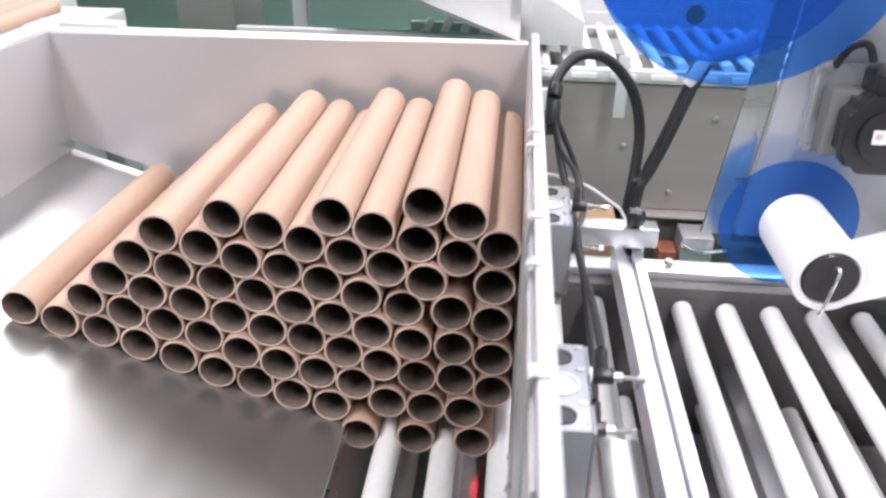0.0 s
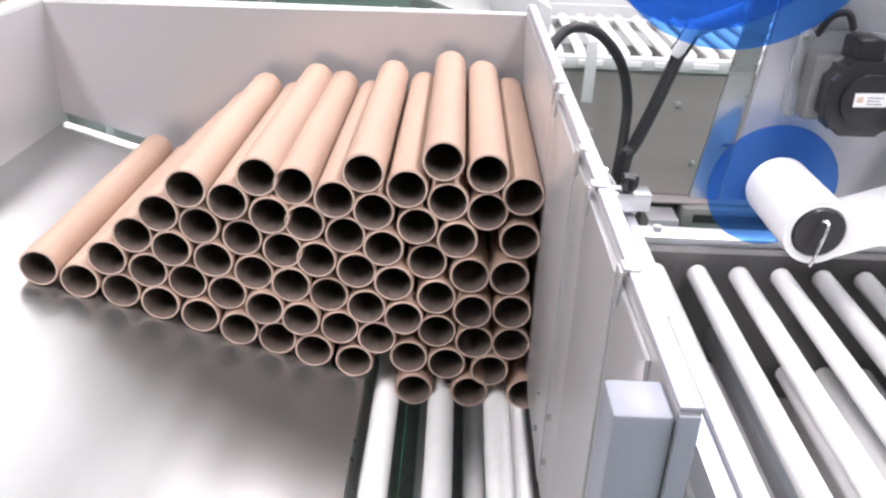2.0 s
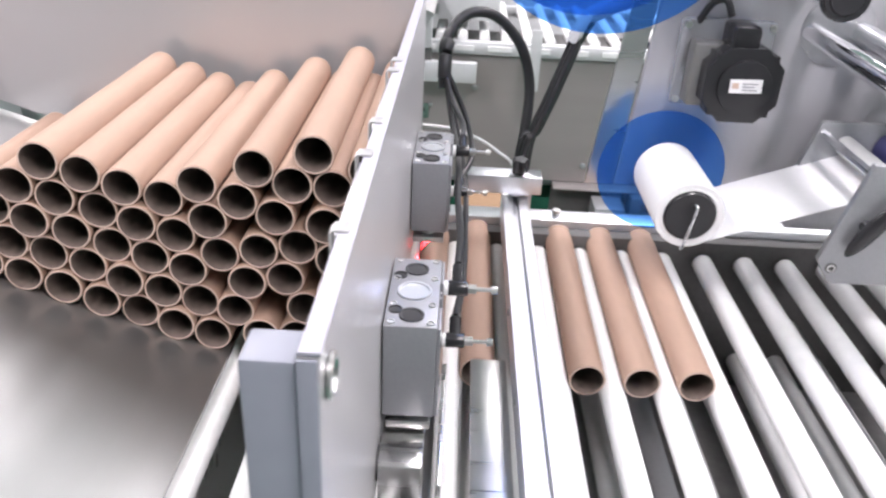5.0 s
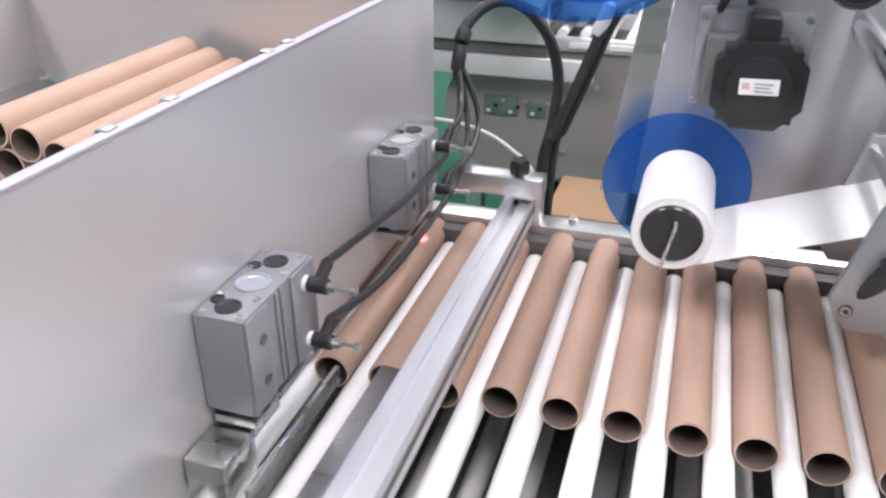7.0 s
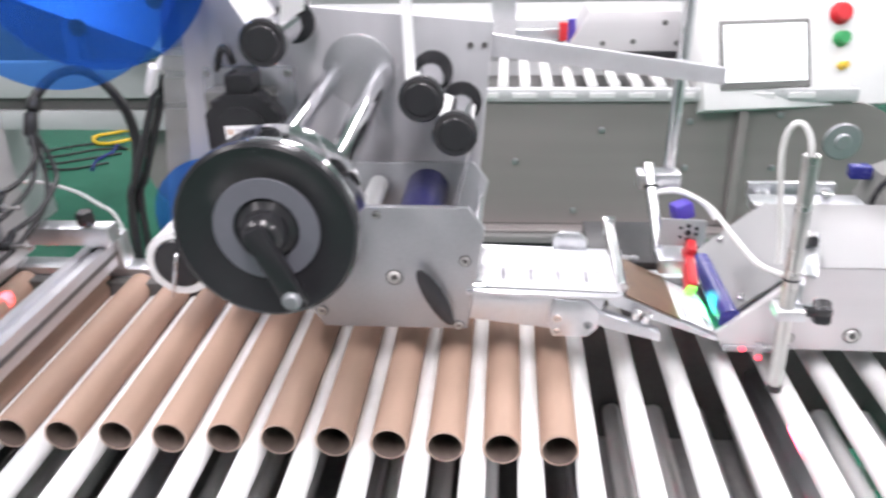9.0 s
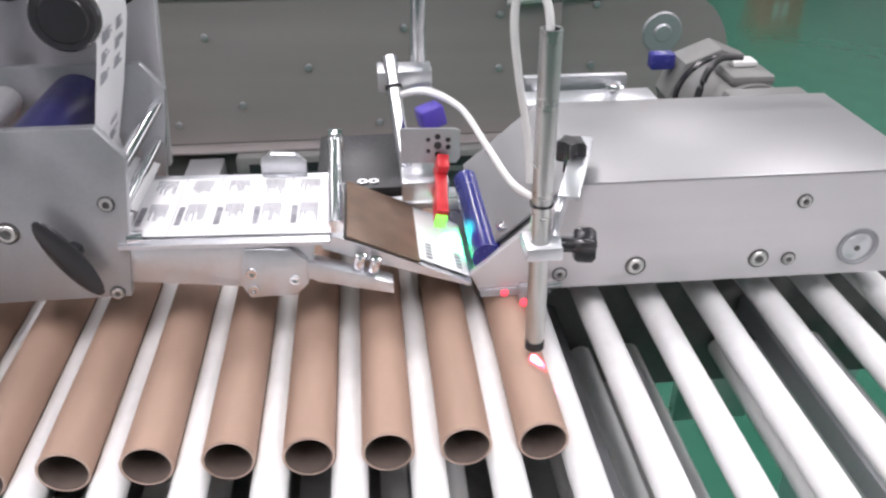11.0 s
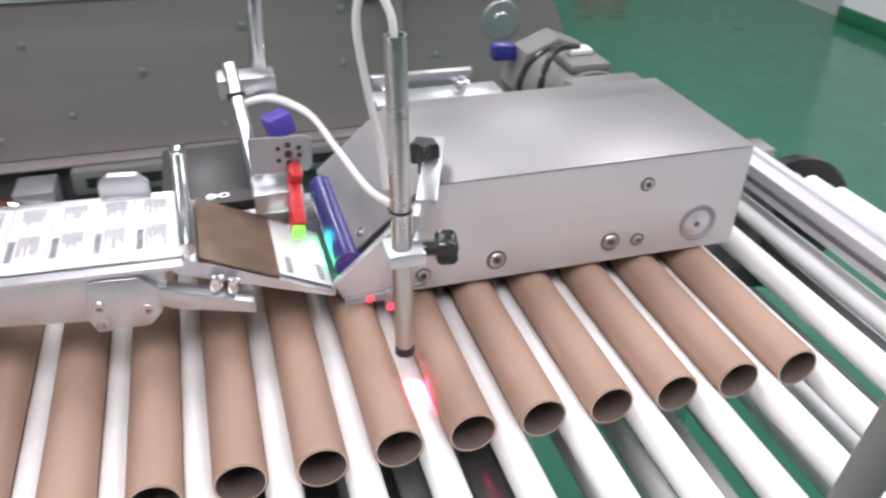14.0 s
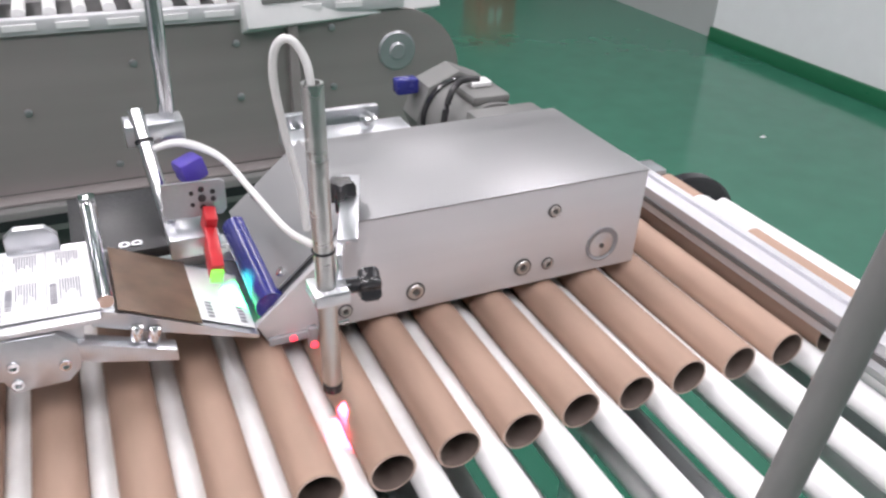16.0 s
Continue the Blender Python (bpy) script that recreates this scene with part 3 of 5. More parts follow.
def settle():
    """Lets the loose tubes sink on to the moving chain; gives each one's places over time and its place on the chain."""
    still = np.array([tuple(p) for p in resting])
    at = np.array(LOOSE)
    n, d = len(at), 2 * TUBE_R
    slot = list(SLOT)
    taken = {0: -1, 1: -1, 2: -1}
    taken.update({k: i for i, k in enumerate(slot) if k is not None})
    dt = 1 / 60

    def spread(free, t, rounds):
        go = run(t)
        chain = np.array([(LEAD - k * PITCH + go, TUBE_Z) for k in taken])
        rolls = np.array([(LEAD + PITCH * (0.5 - k) + go, ROLL_Z) for k in range(-6, 40)])
        rolls = rolls[(rolls[:, 0] > -0.32) & (rolls[:, 0] < 0.1)]
        hard = [(still, d), (chain, d), (rolls, TUBE_R + ROLL_R)]
        for _ in range(rounds):
            p = at[free]
            gap = p[:, None] - p[None]
            far = np.sqrt((gap ** 2).sum(2)) + np.eye(len(p))
            push = np.clip(d - far, 0, None) * (1 - np.eye(len(p)))
            p = p + 0.5 * (gap / far[..., None] * push[..., None]).sum(1) * 0.8
            for q, reach in hard:
                gap = p[:, None] - q[None]
                far = np.sqrt((gap ** 2).sum(2)) + 1e-9
                push = np.clip(reach - far, 0, None)
                p = p + (gap / far[..., None] * push[..., None]).sum(1) * 0.8
            p[:, 0] = np.where(p[:, 1] > 0.822, np.minimum(p[:, 0], -0.0340), p[:, 0])
            floor_z = np.where(p[:, 0] < -0.195, 0.9017 - 0.311 * (p[:, 0] + 0.468) + 0.0224, 0.8)
            p[:, 1] = np.maximum(p[:, 1], floor_z)
            at[free] = p

    spread(np.arange(n), 0.0, 40)
    log = [[(0.0, at[i].copy()), (START, at[i].copy())] + [(tt, np.array(p)) for tt, p in SINK[i]] for i in range(n)]
    for i in range(n):
        at[i] = SINK[i][-1][1]
    spread(np.array([i for i in range(n) if slot[i] is None]), WATCHED, 12)
    ways = [Vector((math.sin(radians(a)), -math.cos(radians(a)))) for a in (0, 18, -18, 36, -36, 54, -54)]
    steps = int((16.0 - WATCHED) / dt)
    for step in range(1, steps + 1):
        t = WATCHED + step * dt
        free = np.array([i for i in range(n) if slot[i] is None])
        if not len(free):
            break
        old = at.copy()
        spread(free, t, 8)
        at[:, 1] = np.minimum(at[:, 1], old[:, 1] + 0.0006)
        go = run(t)
        chain = [(LEAD - k * PITCH + go, TUBE_Z) for k in taken]
        rolls = [(LEAD + PITCH * (0.5 - k) + go, ROLL_Z) for k in range(-6, 40)]
        hard = np.array([(*q, d) for q in still] + [(*q, d) for q in chain] + [(*q, TUBE_R + ROLL_R) for q in rolls if -0.32 < q[0] < 0.1])
        for i in free[np.argsort(at[free, 1])]:
            rest = np.array([j for j in free if j != i])
            near = np.vstack([hard, np.column_stack([at[rest], np.full(len(rest), d)])]) if len(rest) else hard
            near = near[np.abs(near[:, 0] - at[i, 0]) + np.abs(near[:, 1] - at[i, 1]) < 0.08]
            now = np.sqrt((near[:, 0] - at[i, 0]) ** 2 + (near[:, 1] - at[i, 1]) ** 2)
            limit = np.minimum(near[:, 2] - 0.0005, now)
            for way, far in [(w, f) for f in (0.0032, 0.001) for w in ways]:
                x, z = at[i, 0] + way.x * far, at[i, 1] + way.y * far
                if z > 0.822 and x > -0.0335 or (x < -0.195 and z < slope_z(x) + 0.0222):
                    continue
                if (np.sqrt((near[:, 0] - x) ** 2 + (near[:, 1] - z) ** 2) >= limit - 1e-6).all():
                    at[i] = x, z
                    break
        for i in free:
            k = round((LEAD + go - at[i, 0]) / PITCH)
            if at[i, 1] < TUBE_Z + 0.006 and k >= 0 and k not in taken and abs(LEAD - k * PITCH + go - at[i, 0]) < 0.012:
                slot[i] = k
                taken[k] = i
                log[i].append((t, at[i].copy()))
        if step % 9 == 0:
            for i in free:
                if slot[i] is None:
                    log[i].append((t, at[i].copy()))
    return log, slot, taken


tube_log, tube_slot, taken = settle()
heap_tubes = [copy_thing(tube0, pose(p.x, rng.uniform(-0.003, 0.004), p.y, 0, rng.uniform(0, 360), 0)) for p in resting]
flow_tubes = [copy_thing(tube0, pose(q[0][1][0], rng.uniform(-0.003, 0.004), q[0][1][1], 0, rng.uniform(0, 360), 0)) for q in tube_log]
# labels on the first two tubes, put on under the applicator
for ob in line_tubes[:2]:
    bm = B()
    r = TUBE_R + 0.0004
    rings = [[bm.verts.new((rr * math.sin(a), y, rr * math.cos(a))) for a in (math.pi + 1.1 * (q / 8 - 1) for q in range(17))] for rr, y in ((r, 0.195), (r, 0.300))]
    for q in range(16):
        bm.faces.new((rings[0][q], rings[0][q + 1], rings[1][q + 1], rings[1][q]))
    part("label", bm, PAPER, ob, "white printed paper label")

# ---- cylinders at the outlet of the hopper ----
def cylinder(y):
    ob = thing("guide_cylinder", "grey aluminium pneumatic guide cylinder on the divider wall", "cylinder", "guide cylinders", at=pose(0.0012, y, 0))
    bm = B()
    prism(bm, [(0, 0.909), (0.046, 0.909), (0.046, 1.004), (0, 1.004)], 0, 0.120, 0.0015)
    part("body", bm, CYLGREY, ob, "grey anodised body with round bores")
    # bores, locating holes and ports: flat discs with the hole's shade as colour
    for yy in (0.018, 0.098):
        bm = B()
        lathe(bm, [(0, 0.0003), (0.0085, 0.0003), (0.0095, 0.0012), (0.0112, 0.0012), (0.0112, 0)], (0.023, yy, 1.004), (0, 0, 1), 24)
        part("bore", bm, [RUBBER], ob, "flat disc, coloured dark as the shade in a guide bore")
    bm = B()
    lathe(bm, [(0, 0.0003), (0.013, 0.0003), (0.0135, 0.0018), (0.0155, 0.0018), (0.0155, 0)], (0.023, 0.058, 1.004), (0, 0, 1), 28)
    part("piston_cap", bm, ALU, ob)
    for yy in (0.006, 0.035, 0.081, 0.114):
        for xx in (0.006, 0.040):
            bm = B()
            lathe(bm, [(0, 0.0004), (0.0025, 0.0004), (0.0028, 0.0012), (0.0034, 0.0012), (0.0034, 0)], (xx, yy, 1.004), (0, 0, 1), 12)
            part("bolt", bm, STEEL, ob)
    for yy in (0.030, 0.090):
        bm = B()
        lathe(bm, [(0, 0.0003), (0.0048, 0.0003), (0.0052, 0.0012), (0.0062, 0.0012), (0.0062, 0)], (0.0085, yy - 0.004, 1.004), (0, 0, 1), 16)
        part("locating_hole", bm, RUBBER, ob)
    for ya, yb, xb in ((0.0, 0.036, 0.0490), (0.050, 0.0545, 0.0485), (0.0585, 0.063, 0.0485), (0.077, 0.120, 0.0490)):
        bm = B()
        box(bm, (0.0462, ya + 0.0003, 0.9105), (xb, yb - 0.0003, 1.0025), 0.0008)
        part("rib", bm, CYLGREY, ob)
    for zz in (0.975, 0.935):
        bm = B()
        lathe(bm, [(0, 0.0003), (0.004, 0.0003), (0.005, 0.001), (0.005, 0)], (0.0490, 0.022, zz), (1, 0, 0), 14)
        part("port", bm, DARKGAP, ob)
    bm = B()
    box(bm, (0.003, 0.004, 0.892), (0.043, 0.116, 0.900), 0.001)
    rod(bm, (0.023, 0.018, 0.895), (0.023, 0.018, 0.91), 0.007, 12)
    rod(bm, (0.023, 0.098, 0.895), (0.023, 0.098, 0.91), 0.007, 12)
    part("push_plate", bm, STEEL, ob)
    for zz in (0.985, 0.925):
        bm = B()
        rod(bm, (0.0485, 0.100, zz), (0.053, 0.100, zz), 0.0075, 14)
        fit_ = part("fitting", bm, WHITECABLE, ob, "white collar of a push-in fitting")
        bm = B()
        rod(bm, (0.052, 0.100, zz), (0.072, 0.100, zz), 0.0075, 14, bevel=0.001)
        rod(bm, (0.062, 0.100, zz), (0.062, 0.122, zz + 0.012), 0.006, 12)
        part("elbow", bm, BLACK, fit_, "black plastic elbow")
        bm = B()
        rod(bm, (0.072, 0.100, zz), (0.080, 0.100, zz), 0.005, 6)
        rod(bm, (0.080, 0.100, zz), (0.094, 0.100, zz), 0.002, 8)
        rod(bm, (0.094, 0.100, zz), (0.100, 0.100, zz), 0.004, 10)
        part("needle_valve", bm, STEEL, fit_, "small bright throttle screw")
    return ob


cyl_a = cylinder(-0.202)
copy_thing(cyl_a, pose(0.0012, 0.166, 0))
bm = B()
box(bm, (0.002, -0.246, 0.836), (0.040, -0.196, 0.890), 0.002)
box(bm, (0.002, -0.1955, 0.880), (0.040, -0.150, 0.890), 0.001)
solid("stop_block", bm, STEEL, "bent steel stop bracket under the divider wall", "bracket")
bm = B()
box(bm, (0.052, -0.24, 0.846), (0.057, -0.06, 0.866), 0.001)
solid("guide_strip", bm, STEEL, "narrow steel guide strip beside the cylinders", "guide")
bm = B()
box(bm, (0.084, -0.45, 0.836), (0.124, -0.015, 0.842), 0.001)
solid("cover_strip", bm, STEEL, "flat steel cover strip under the profile bar", "cover")

bar = thing("profile_bar", "slotted aluminium profile bar over the rollers", "bar")
bm = B()
prism(bm, [(0.128, 0.846), (0.166, 0.846), (0.166, 0.886), (0.152, 0.886), (0.152, 0.878), (0.142, 0.878), (0.142, 0.886), (0.128, 0.886)], -0.47, 0.372)
part("profile", bm, SATIN, bar)
bm = B()
box(bm, (0.1665, -0.47, 0.862), (0.1672, 0.372, 0.870))
part("slot", bm, DARKGAP, bar)
bm = B()
box(bm, (0.135, 0.373, 0.836), (0.175, 0.405, 0.894), 0.002)
box(bm, (0.140, 0.345, 0.8865), (0.170, 0.400, 0.8975), 0.002)
part("post", bm, ALU, bar)
bm = B()
box(bm, (0.055, 0.328, 0.898), (0.184, 0.362, 0.926), 0.002)
part("cross_bar", bm, ALU, bar)
star_knob(bar, 0.150, 0.338, 0.930, 0.014, (0, -0.15, 1), 0.022)
for y, z in ((-0.12, 0.866), (0.05, 0.866)):
    bm = B()
    rod(bm, (0.126, y, z), (0.1285, y, z), 0.005, 12)
    part("bolt", bm, STEEL, bar)

# hoses and cables
hose_sets = (
    ((0.063, -0.080, 0.998), (0.064, 0.02, 0.985), (0.060, 0.16, 0.965), (0.058, 0.30, 0.965), (0.045, 0.40, 0.985), (0.031, 0.44, 1.05)),
    ((0.063, -0.080, 0.938), (0.070, 0.02, 0.920), (0.072, 0.16, 0.915), (0.070, 0.31, 0.925), (0.055, 0.41, 0.96), (0.031, 0.44, 1.05)),
    ((0.063, 0.288, 0.998), (0.062, 0.34, 1.00), (0.045, 0.41, 1.01), (0.031, 0.44, 1.05)),
    ((0.063, 0.288, 0.938), (0.078, 0.34, 0.95), (0.068, 0.42, 0.98), (0.033, 0.44, 1.05)),
)
for pts in hose_sets:
    bm = B()
    sweep(bm, pts, 0.0042)
    solid("air_hose", bm, RUBBER, "thin black air hose to a cylinder", "hose", "air hoses")
bm = B()
rod(bm, (0.030, 0.437, 1.035), (0.031, 0.452, 1.070), 0.0105, 14, bevel=0.004)
rod(bm, (0.030, 0.455, 1.072), (0.033, 0.468, 1.088), 0.0115, 14, bevel=0.003)
solid("hose_bundle_tie", bm, RUBBER, "black tape round the bundled hoses", "cable tie")
bm = B()
sweep(bm, ((0.030, 0.44, 1.02), (0.030, 0.47, 1.085), (0.060, 0.505, 1.120), (0.105, 0.515, 1.118), (0.148, 0.512, 1.075), (0.167, 0.505, 1.015), (0.165, 0.485, 0.95), (0.158, 0.465, 0.90), (0.155, 0.46, 0.80), (0.155, 0.46, 0.6)), 0.0085, 12)
solid("corrugated_cable", bm, RUBBER, "black cable looping over beside the machine", "cable")
for dx, dy in ((0, 0), (0.012, 0.008), (0.004, -0.011)):
    bm = B()
    sweep(bm, ((0.155 + dx, 0.462 + dy, 0.60), (0.160 + dx, 0.462 + dy, 0.90), (0.175 + dx, 0.464 + dy, 0.955), (0.195 + dx, 0.467 + dy, 1.01), (0.228 + dx, 0.480 + dy, 1.105)), 0.0062, 10)
    solid("machine_cable", bm, RUBBER, "black cable rising to a connector", "cable", "machine cables")
plug = thing("cable_connector", "white and black cable connector plugged into the labeller", "connector")
bm = B()
rod(bm, (0.228, 0.482, 1.095), (0.246, 0.478, 1.135), 0.0135, 14, bevel=0.003)
part("black_plug", bm, BLACK, plug)
bm = B()
rod(bm, (0.222, 0.470, 1.095), (0.240, 0.462, 1.140), 0.0095, 14, bevel=0.002)
rod(bm, (0.246, 0.475, 1.135), (0.300, 0.42, 1.175), 0.0125, 14, bevel=0.002)
part("white_socket", bm, WHITEPAINT, plug)
bm = B()
sweep(bm, ((0.0, 0.425, 0.965), (0.039, 0.43, 0.960), (0.085, 0.43, 0.947), (0.121, 0.43, 0.925), (0.145, 0.43, 0.905), (0.160, 0.425, 0.86), (0.165, 0.4225, 0.80)), 0.0026)
solid("thin_white_hose", bm, WHITECABLE, "thin whitish hose behind the bar", "hose")

# ---- labelling machine ----
lab = thing("labelling_machine", "label dispensing unit on a light grey mounting plate", "machine")
bm = B()
prism(bm, [(0.300, 0.905), (0.330, 1.235), (0.345, 1.45), (0.520, 1.45), (0.510, 1.238), (0.757, 1.216), (0.729, 0.90)], 0.372, 0.384, 0.0015)
part("mounting_plate", bm, MOUNT, lab, "light grey mounting plate")
bm = B()
prism(bm, [(0.255, 0.90), (0.298, 0.90), (0.330, 1.26), (0.300, 1.26)], 0.384, 0.392)
part("side_bracket", bm, STEEL, lab)


def flange(y, cx, cz, r, name="flange"):
    bm = B()
    lathe(bm, [(0.012, 0), (r - 0.001, 0), (r, 0.001), (r, 0.003), (r - 0.001, 0.004), (0.012, 0.004)], (cx, y, cz), (0, 1, 0), 72, True)
    ob = part(name, bm, BLUE, lab, "transparent blue acrylic flange")
    ob.visible_shadow = False
    return ob


flange(0.330, 0.354, 0.945, 0.092)
flange(0.237, 0.218, 1.333, 0.175)
up = flange(0.350, 0.218, 1.333, 0.175)
for a in range(6):
    bm = B()
    ca = a * 1.0472 + 0.3
    lathe(bm, [(0, -0.001), (0.012, -0.001), (0.012, 0.0045), (0, 0.0045)], (0.218 + 0.12 * math.cos(ca), 0.350, 1.333 + 0.12 * math.sin(ca)), (0, 1, 0), 20)
    part("hole_plug", bm, BLACK, up)
bm = B()
rod(bm, (0.218, 0.242, 1.333), (0.218, 0.371, 1.333), 0.05, 32)
part("supply_core", bm, PAPER, lab)
# liner spool
bm = B()
lathe(bm, [(0.034, 0), (0.0435, 0), (0.0445, 0.001), (0.0445, 0.150)], (0.3585, 0.175, 0.948), (0, 1, 0), 48)
spool = part("liner_spool", bm, PAPER, lab, "white paper roll")
bm = B()
lathe(bm, [(0.034, 0), (0.036, -0.001), (0.0385, 0), (0.0385, 0.002), (0.034, 0.002)], (0.3585, 0.175, 0.948), (0, 1, 0), 48, True)
part("roll_edge", bm, PAPER, spool)
bm = B()
lathe(bm, [(0, -0.003), (0.031, -0.003), (0.0335, -0.001), (0.0335, 0.02)], (0.3585, 0.175, 0.948), (0, 1, 0), 40)
part("core_plug", bm, BLACK, spool, "black core plug")
bm = B()
sweep(bm, ((0.3585, 0.170, 0.966), (0.362, 0.163, 0.966), (0.360, 0.160, 0.955), (0.354, 0.158, 0.925), (0.350, 0.158, 0.908)), 0.0022, 8)
part("wire_clip", bm, CHROME, spool)
bm = B()
strip(bm, [(0.350, 0.9035), (0.372, 0.9065), (0.45, 0.936), (0.55, 0.973), (0.60, 0.992)], 0.178, 0.322)
part("liner_web", bm, PAPER, lab, "white backing paper web")
# drive motor
bm = B()
ax, az, w, c, n = 0.428, 1.090, 0.050, 0.017, 0.009
corner = [(w, w - c - n), (w - n, w - c), (w - n, w - n), (w - c, w - n), (w - c - n, w)]
outline = []
for q in range(4):
    ca, sa = (1, 0, -1, 0)[q], (0, 1, 0, -1)[q]
    outline += [(ax + ca * u - sa * v, az + sa * u + ca * v) for u, v in corner]
prism(bm, outline, 0.283, 0.318, 0.0015)
rod(bm, (0.428, 0.274, 1.090), (0.428, 0.284, 1.090), 0.036, 32, bevel=0.002)
box(bm, (0.405, 0.290, 1.130), (0.443, 0.345, 1.166), 0.008)
motor = part("stepper_motor", bm, BLACK, lab, "black octagonal drive motor")
bm = B()
box(bm, (0.366, 0.3185, 1.050), (0.460, 0.352, 1.136), 0.004)
part("motor_flange", bm, GREY, motor, "grey motor flange")
bm = B()
box(bm, (0.407, 0.2725, 1.084), (0.449, 0.2738, 1.102), m=Matrix.Translation((0.428, 0, 1.093)) @ Matrix.Rotation(radians(-2), 4, "Y") @ Matrix.Translation((-0.428, 0, -1.093)))
part("rating_label", bm, PAPER, motor, "small white rating label")
bm = B()
box(bm, (0.410, 0.2718, 1.090), (0.418, 0.2724, 1.097))
part("label_mark", bm, CARD_EDGE, motor, "faded reddish mark")
bm = B()
for q in range(3):
    box(bm, (0.423, 0.2718, 1.0875 + 0.0042 * q), (0.443 - 0.004 * (q % 2), 0.2724, 1.0888 + 0.0042 * q))
tagged(part("print", bm, INK, motor), kind="stuff")
bm = B()
box(bm, (0.353, 0.3525, 1.040), (0.484, 0.371, 1.162), 0.008)
part("motor_cover", bm, CLEAR, lab, "clear plastic motor cover").visible_shadow = False
for dx, dz in ((0.361, 1.049), (0.476, 1.050), (0.361, 1.153), (0.476, 1.153)):
    socket_screw(lab, dx, 0.352, dz, 0.005)
bm = B()
sweep(bm, ((0.41, 0.33, 1.17), (0.40, 0.335, 1.19), (0.385, 0.35, 1.18), (0.372, 0.36, 1.14), (0.366, 0.362, 1.09)), 0.005)
part("motor_cable", bm, RUBBER, lab)
# rewind unit
RX, RY, RZ = 0.580, -0.134, 1.131
for xa, xb, zb, rr in ((0.544, 0.536, 1.148, 0.0135), (0.612, 0.606, 1.150, 0.0155)):
    bm = B()
    rod(bm, (xa, RY + 0.06, RZ + 0.004), (xb, 0.372, zb), rr, 28)
    part("rewind_rod", bm, CHROME, lab, "polished chrome rod")
bm = B()
lathe(bm, [(0, 0), (0.046, 0), (0.050, 0.002), (0.050, 0.004), (0, 0.004)], (0.572, 0.3675, 1.152), (0, 1, 0), 40)
part("bearing_cover", bm, ALU_SIDE, lab)
bm = B()
lathe(bm, [(0.0, 0.070), (0.070, 0.070), (0.0735, 0.066), (0.0735, 0.030), (0.0745, 0.028), (0.0745, 0.022), (0.0735, 0.020), (0.0735, 0.014)], (RX, RY, RZ), (0, 1, 0), 72)
disc = part("rewind_drum", bm, CHROME, lab, "polished chrome drum")
bm = B()
lathe(bm, [(0, 0.009), (0.026, 0.009), (0.029, 0.007), (0.046, 0.007), (0.049, 0.005), (0.070, 0.001), (0.074, 0.0), (0.0772, 0.002), (0.0780, 0.006), (0.0780, 0.010), (0.0765, 0.013), (0.03, 0.0145)], (RX, RY, RZ), (0, 1, 0), 96)
part("front_disc", bm, BLACK, disc, "glossy black dished front disc")
bm = B()
lathe(bm, [(0.028, 0), (0.0445, 0), (0.0452, 0.001), (0.0452, 0.003), (0.028, 0.003)], (RX, RY + 0.0055, RZ + 0.001), (0, 1, 0), 72, True)
part("grey_ring", bm, RINGGREY, disc, "matt grey ring")
bm = B()
lathe(bm, [(0, 0), (0.013, 0), (0.017, 0.003), (0.019, 0.008), (0.020, 0.018), (0.026, 0.022)], (RX, RY - 0.014, RZ), (0, 1, 0), 40)
m = Matrix.Translation((RX, RY - 0.012, RZ)) @ Matrix.Rotation(radians(-24), 4, "Y")
box(bm, (-0.0100, -0.008, -0.066), (0.0100, 0.006, 0.012), 0.004, m)
crank = part("crank", bm, BLACK, disc, "black crank lever")
e = m @ Vector((0, -0.009, -0.056))
bm = B()
lathe(bm, [(0, -0.003), (0.005, -0.003), (0.007, 0), (0.0085, 0), (0.0085, 0.004)], e, (0, 1, 0), 20)
part("crank_screw", bm, CYLGREY, crank, "steel end screw")
# deflection rollers
for kx, kz, rr in ((0.493, 1.222, 0.028), (0.676, 1.156, 0.0275), (0.715, 1.114, 0.0275)):
    bm = B()
    rod(bm, (kx, 0.205, kz), (kx, 0.372, kz), 0.019, 28)
    dr = part("deflection_roller", bm, CHROME, lab, "polished deflection roller")
    bm = B()
    lathe(bm, [(0, 0), (rr * 0.68, 0), (rr * 0.74, 0.0015), (rr * 0.92, 0), (rr, 0.003), (rr, 0.012), (0.015, 0.013)], (kx, 0.195, kz), (0, 1, 0), 40)
    part("end_cap", bm, BLACK, dr, "black end cap")
    bm = B()
    lathe(bm, [(0.019, 0), (rr, 0), (rr, 0.008), (0.019, 0.008)], (kx, 0.345, kz), (0, 1, 0), 36, True)
    part("rear_collar", bm, BLACK, dr)
bm = B()
strip(bm, [(0.36, 1.43), (0.42, 1.33), (0.474, 1.236)], 0.215, 0.335)
part("label_web", bm, PAPER, lab, "white label web from the supply roll")
bm = B()
strip(bm, [(0.512, 1.24), (0.522, 1.34), (0.53, 1.45)], 0.215, 0.335)
part("label_web", bm, PAPER, lab)
bm = B()
strip(bm, [(0.640, 1.45), (0.654, 1.30), (0.6575, 1.16), (0.664, 1.140), (0.690, 1.137), (0.7345, 1.12), (0.733, 1.09), (0.716, 1.02), (0.700, 0.965), (0.702, 0.945), (0.735, 0.9315)], 0.208, 0.312)
part("label_web", bm, PAPER, lab)
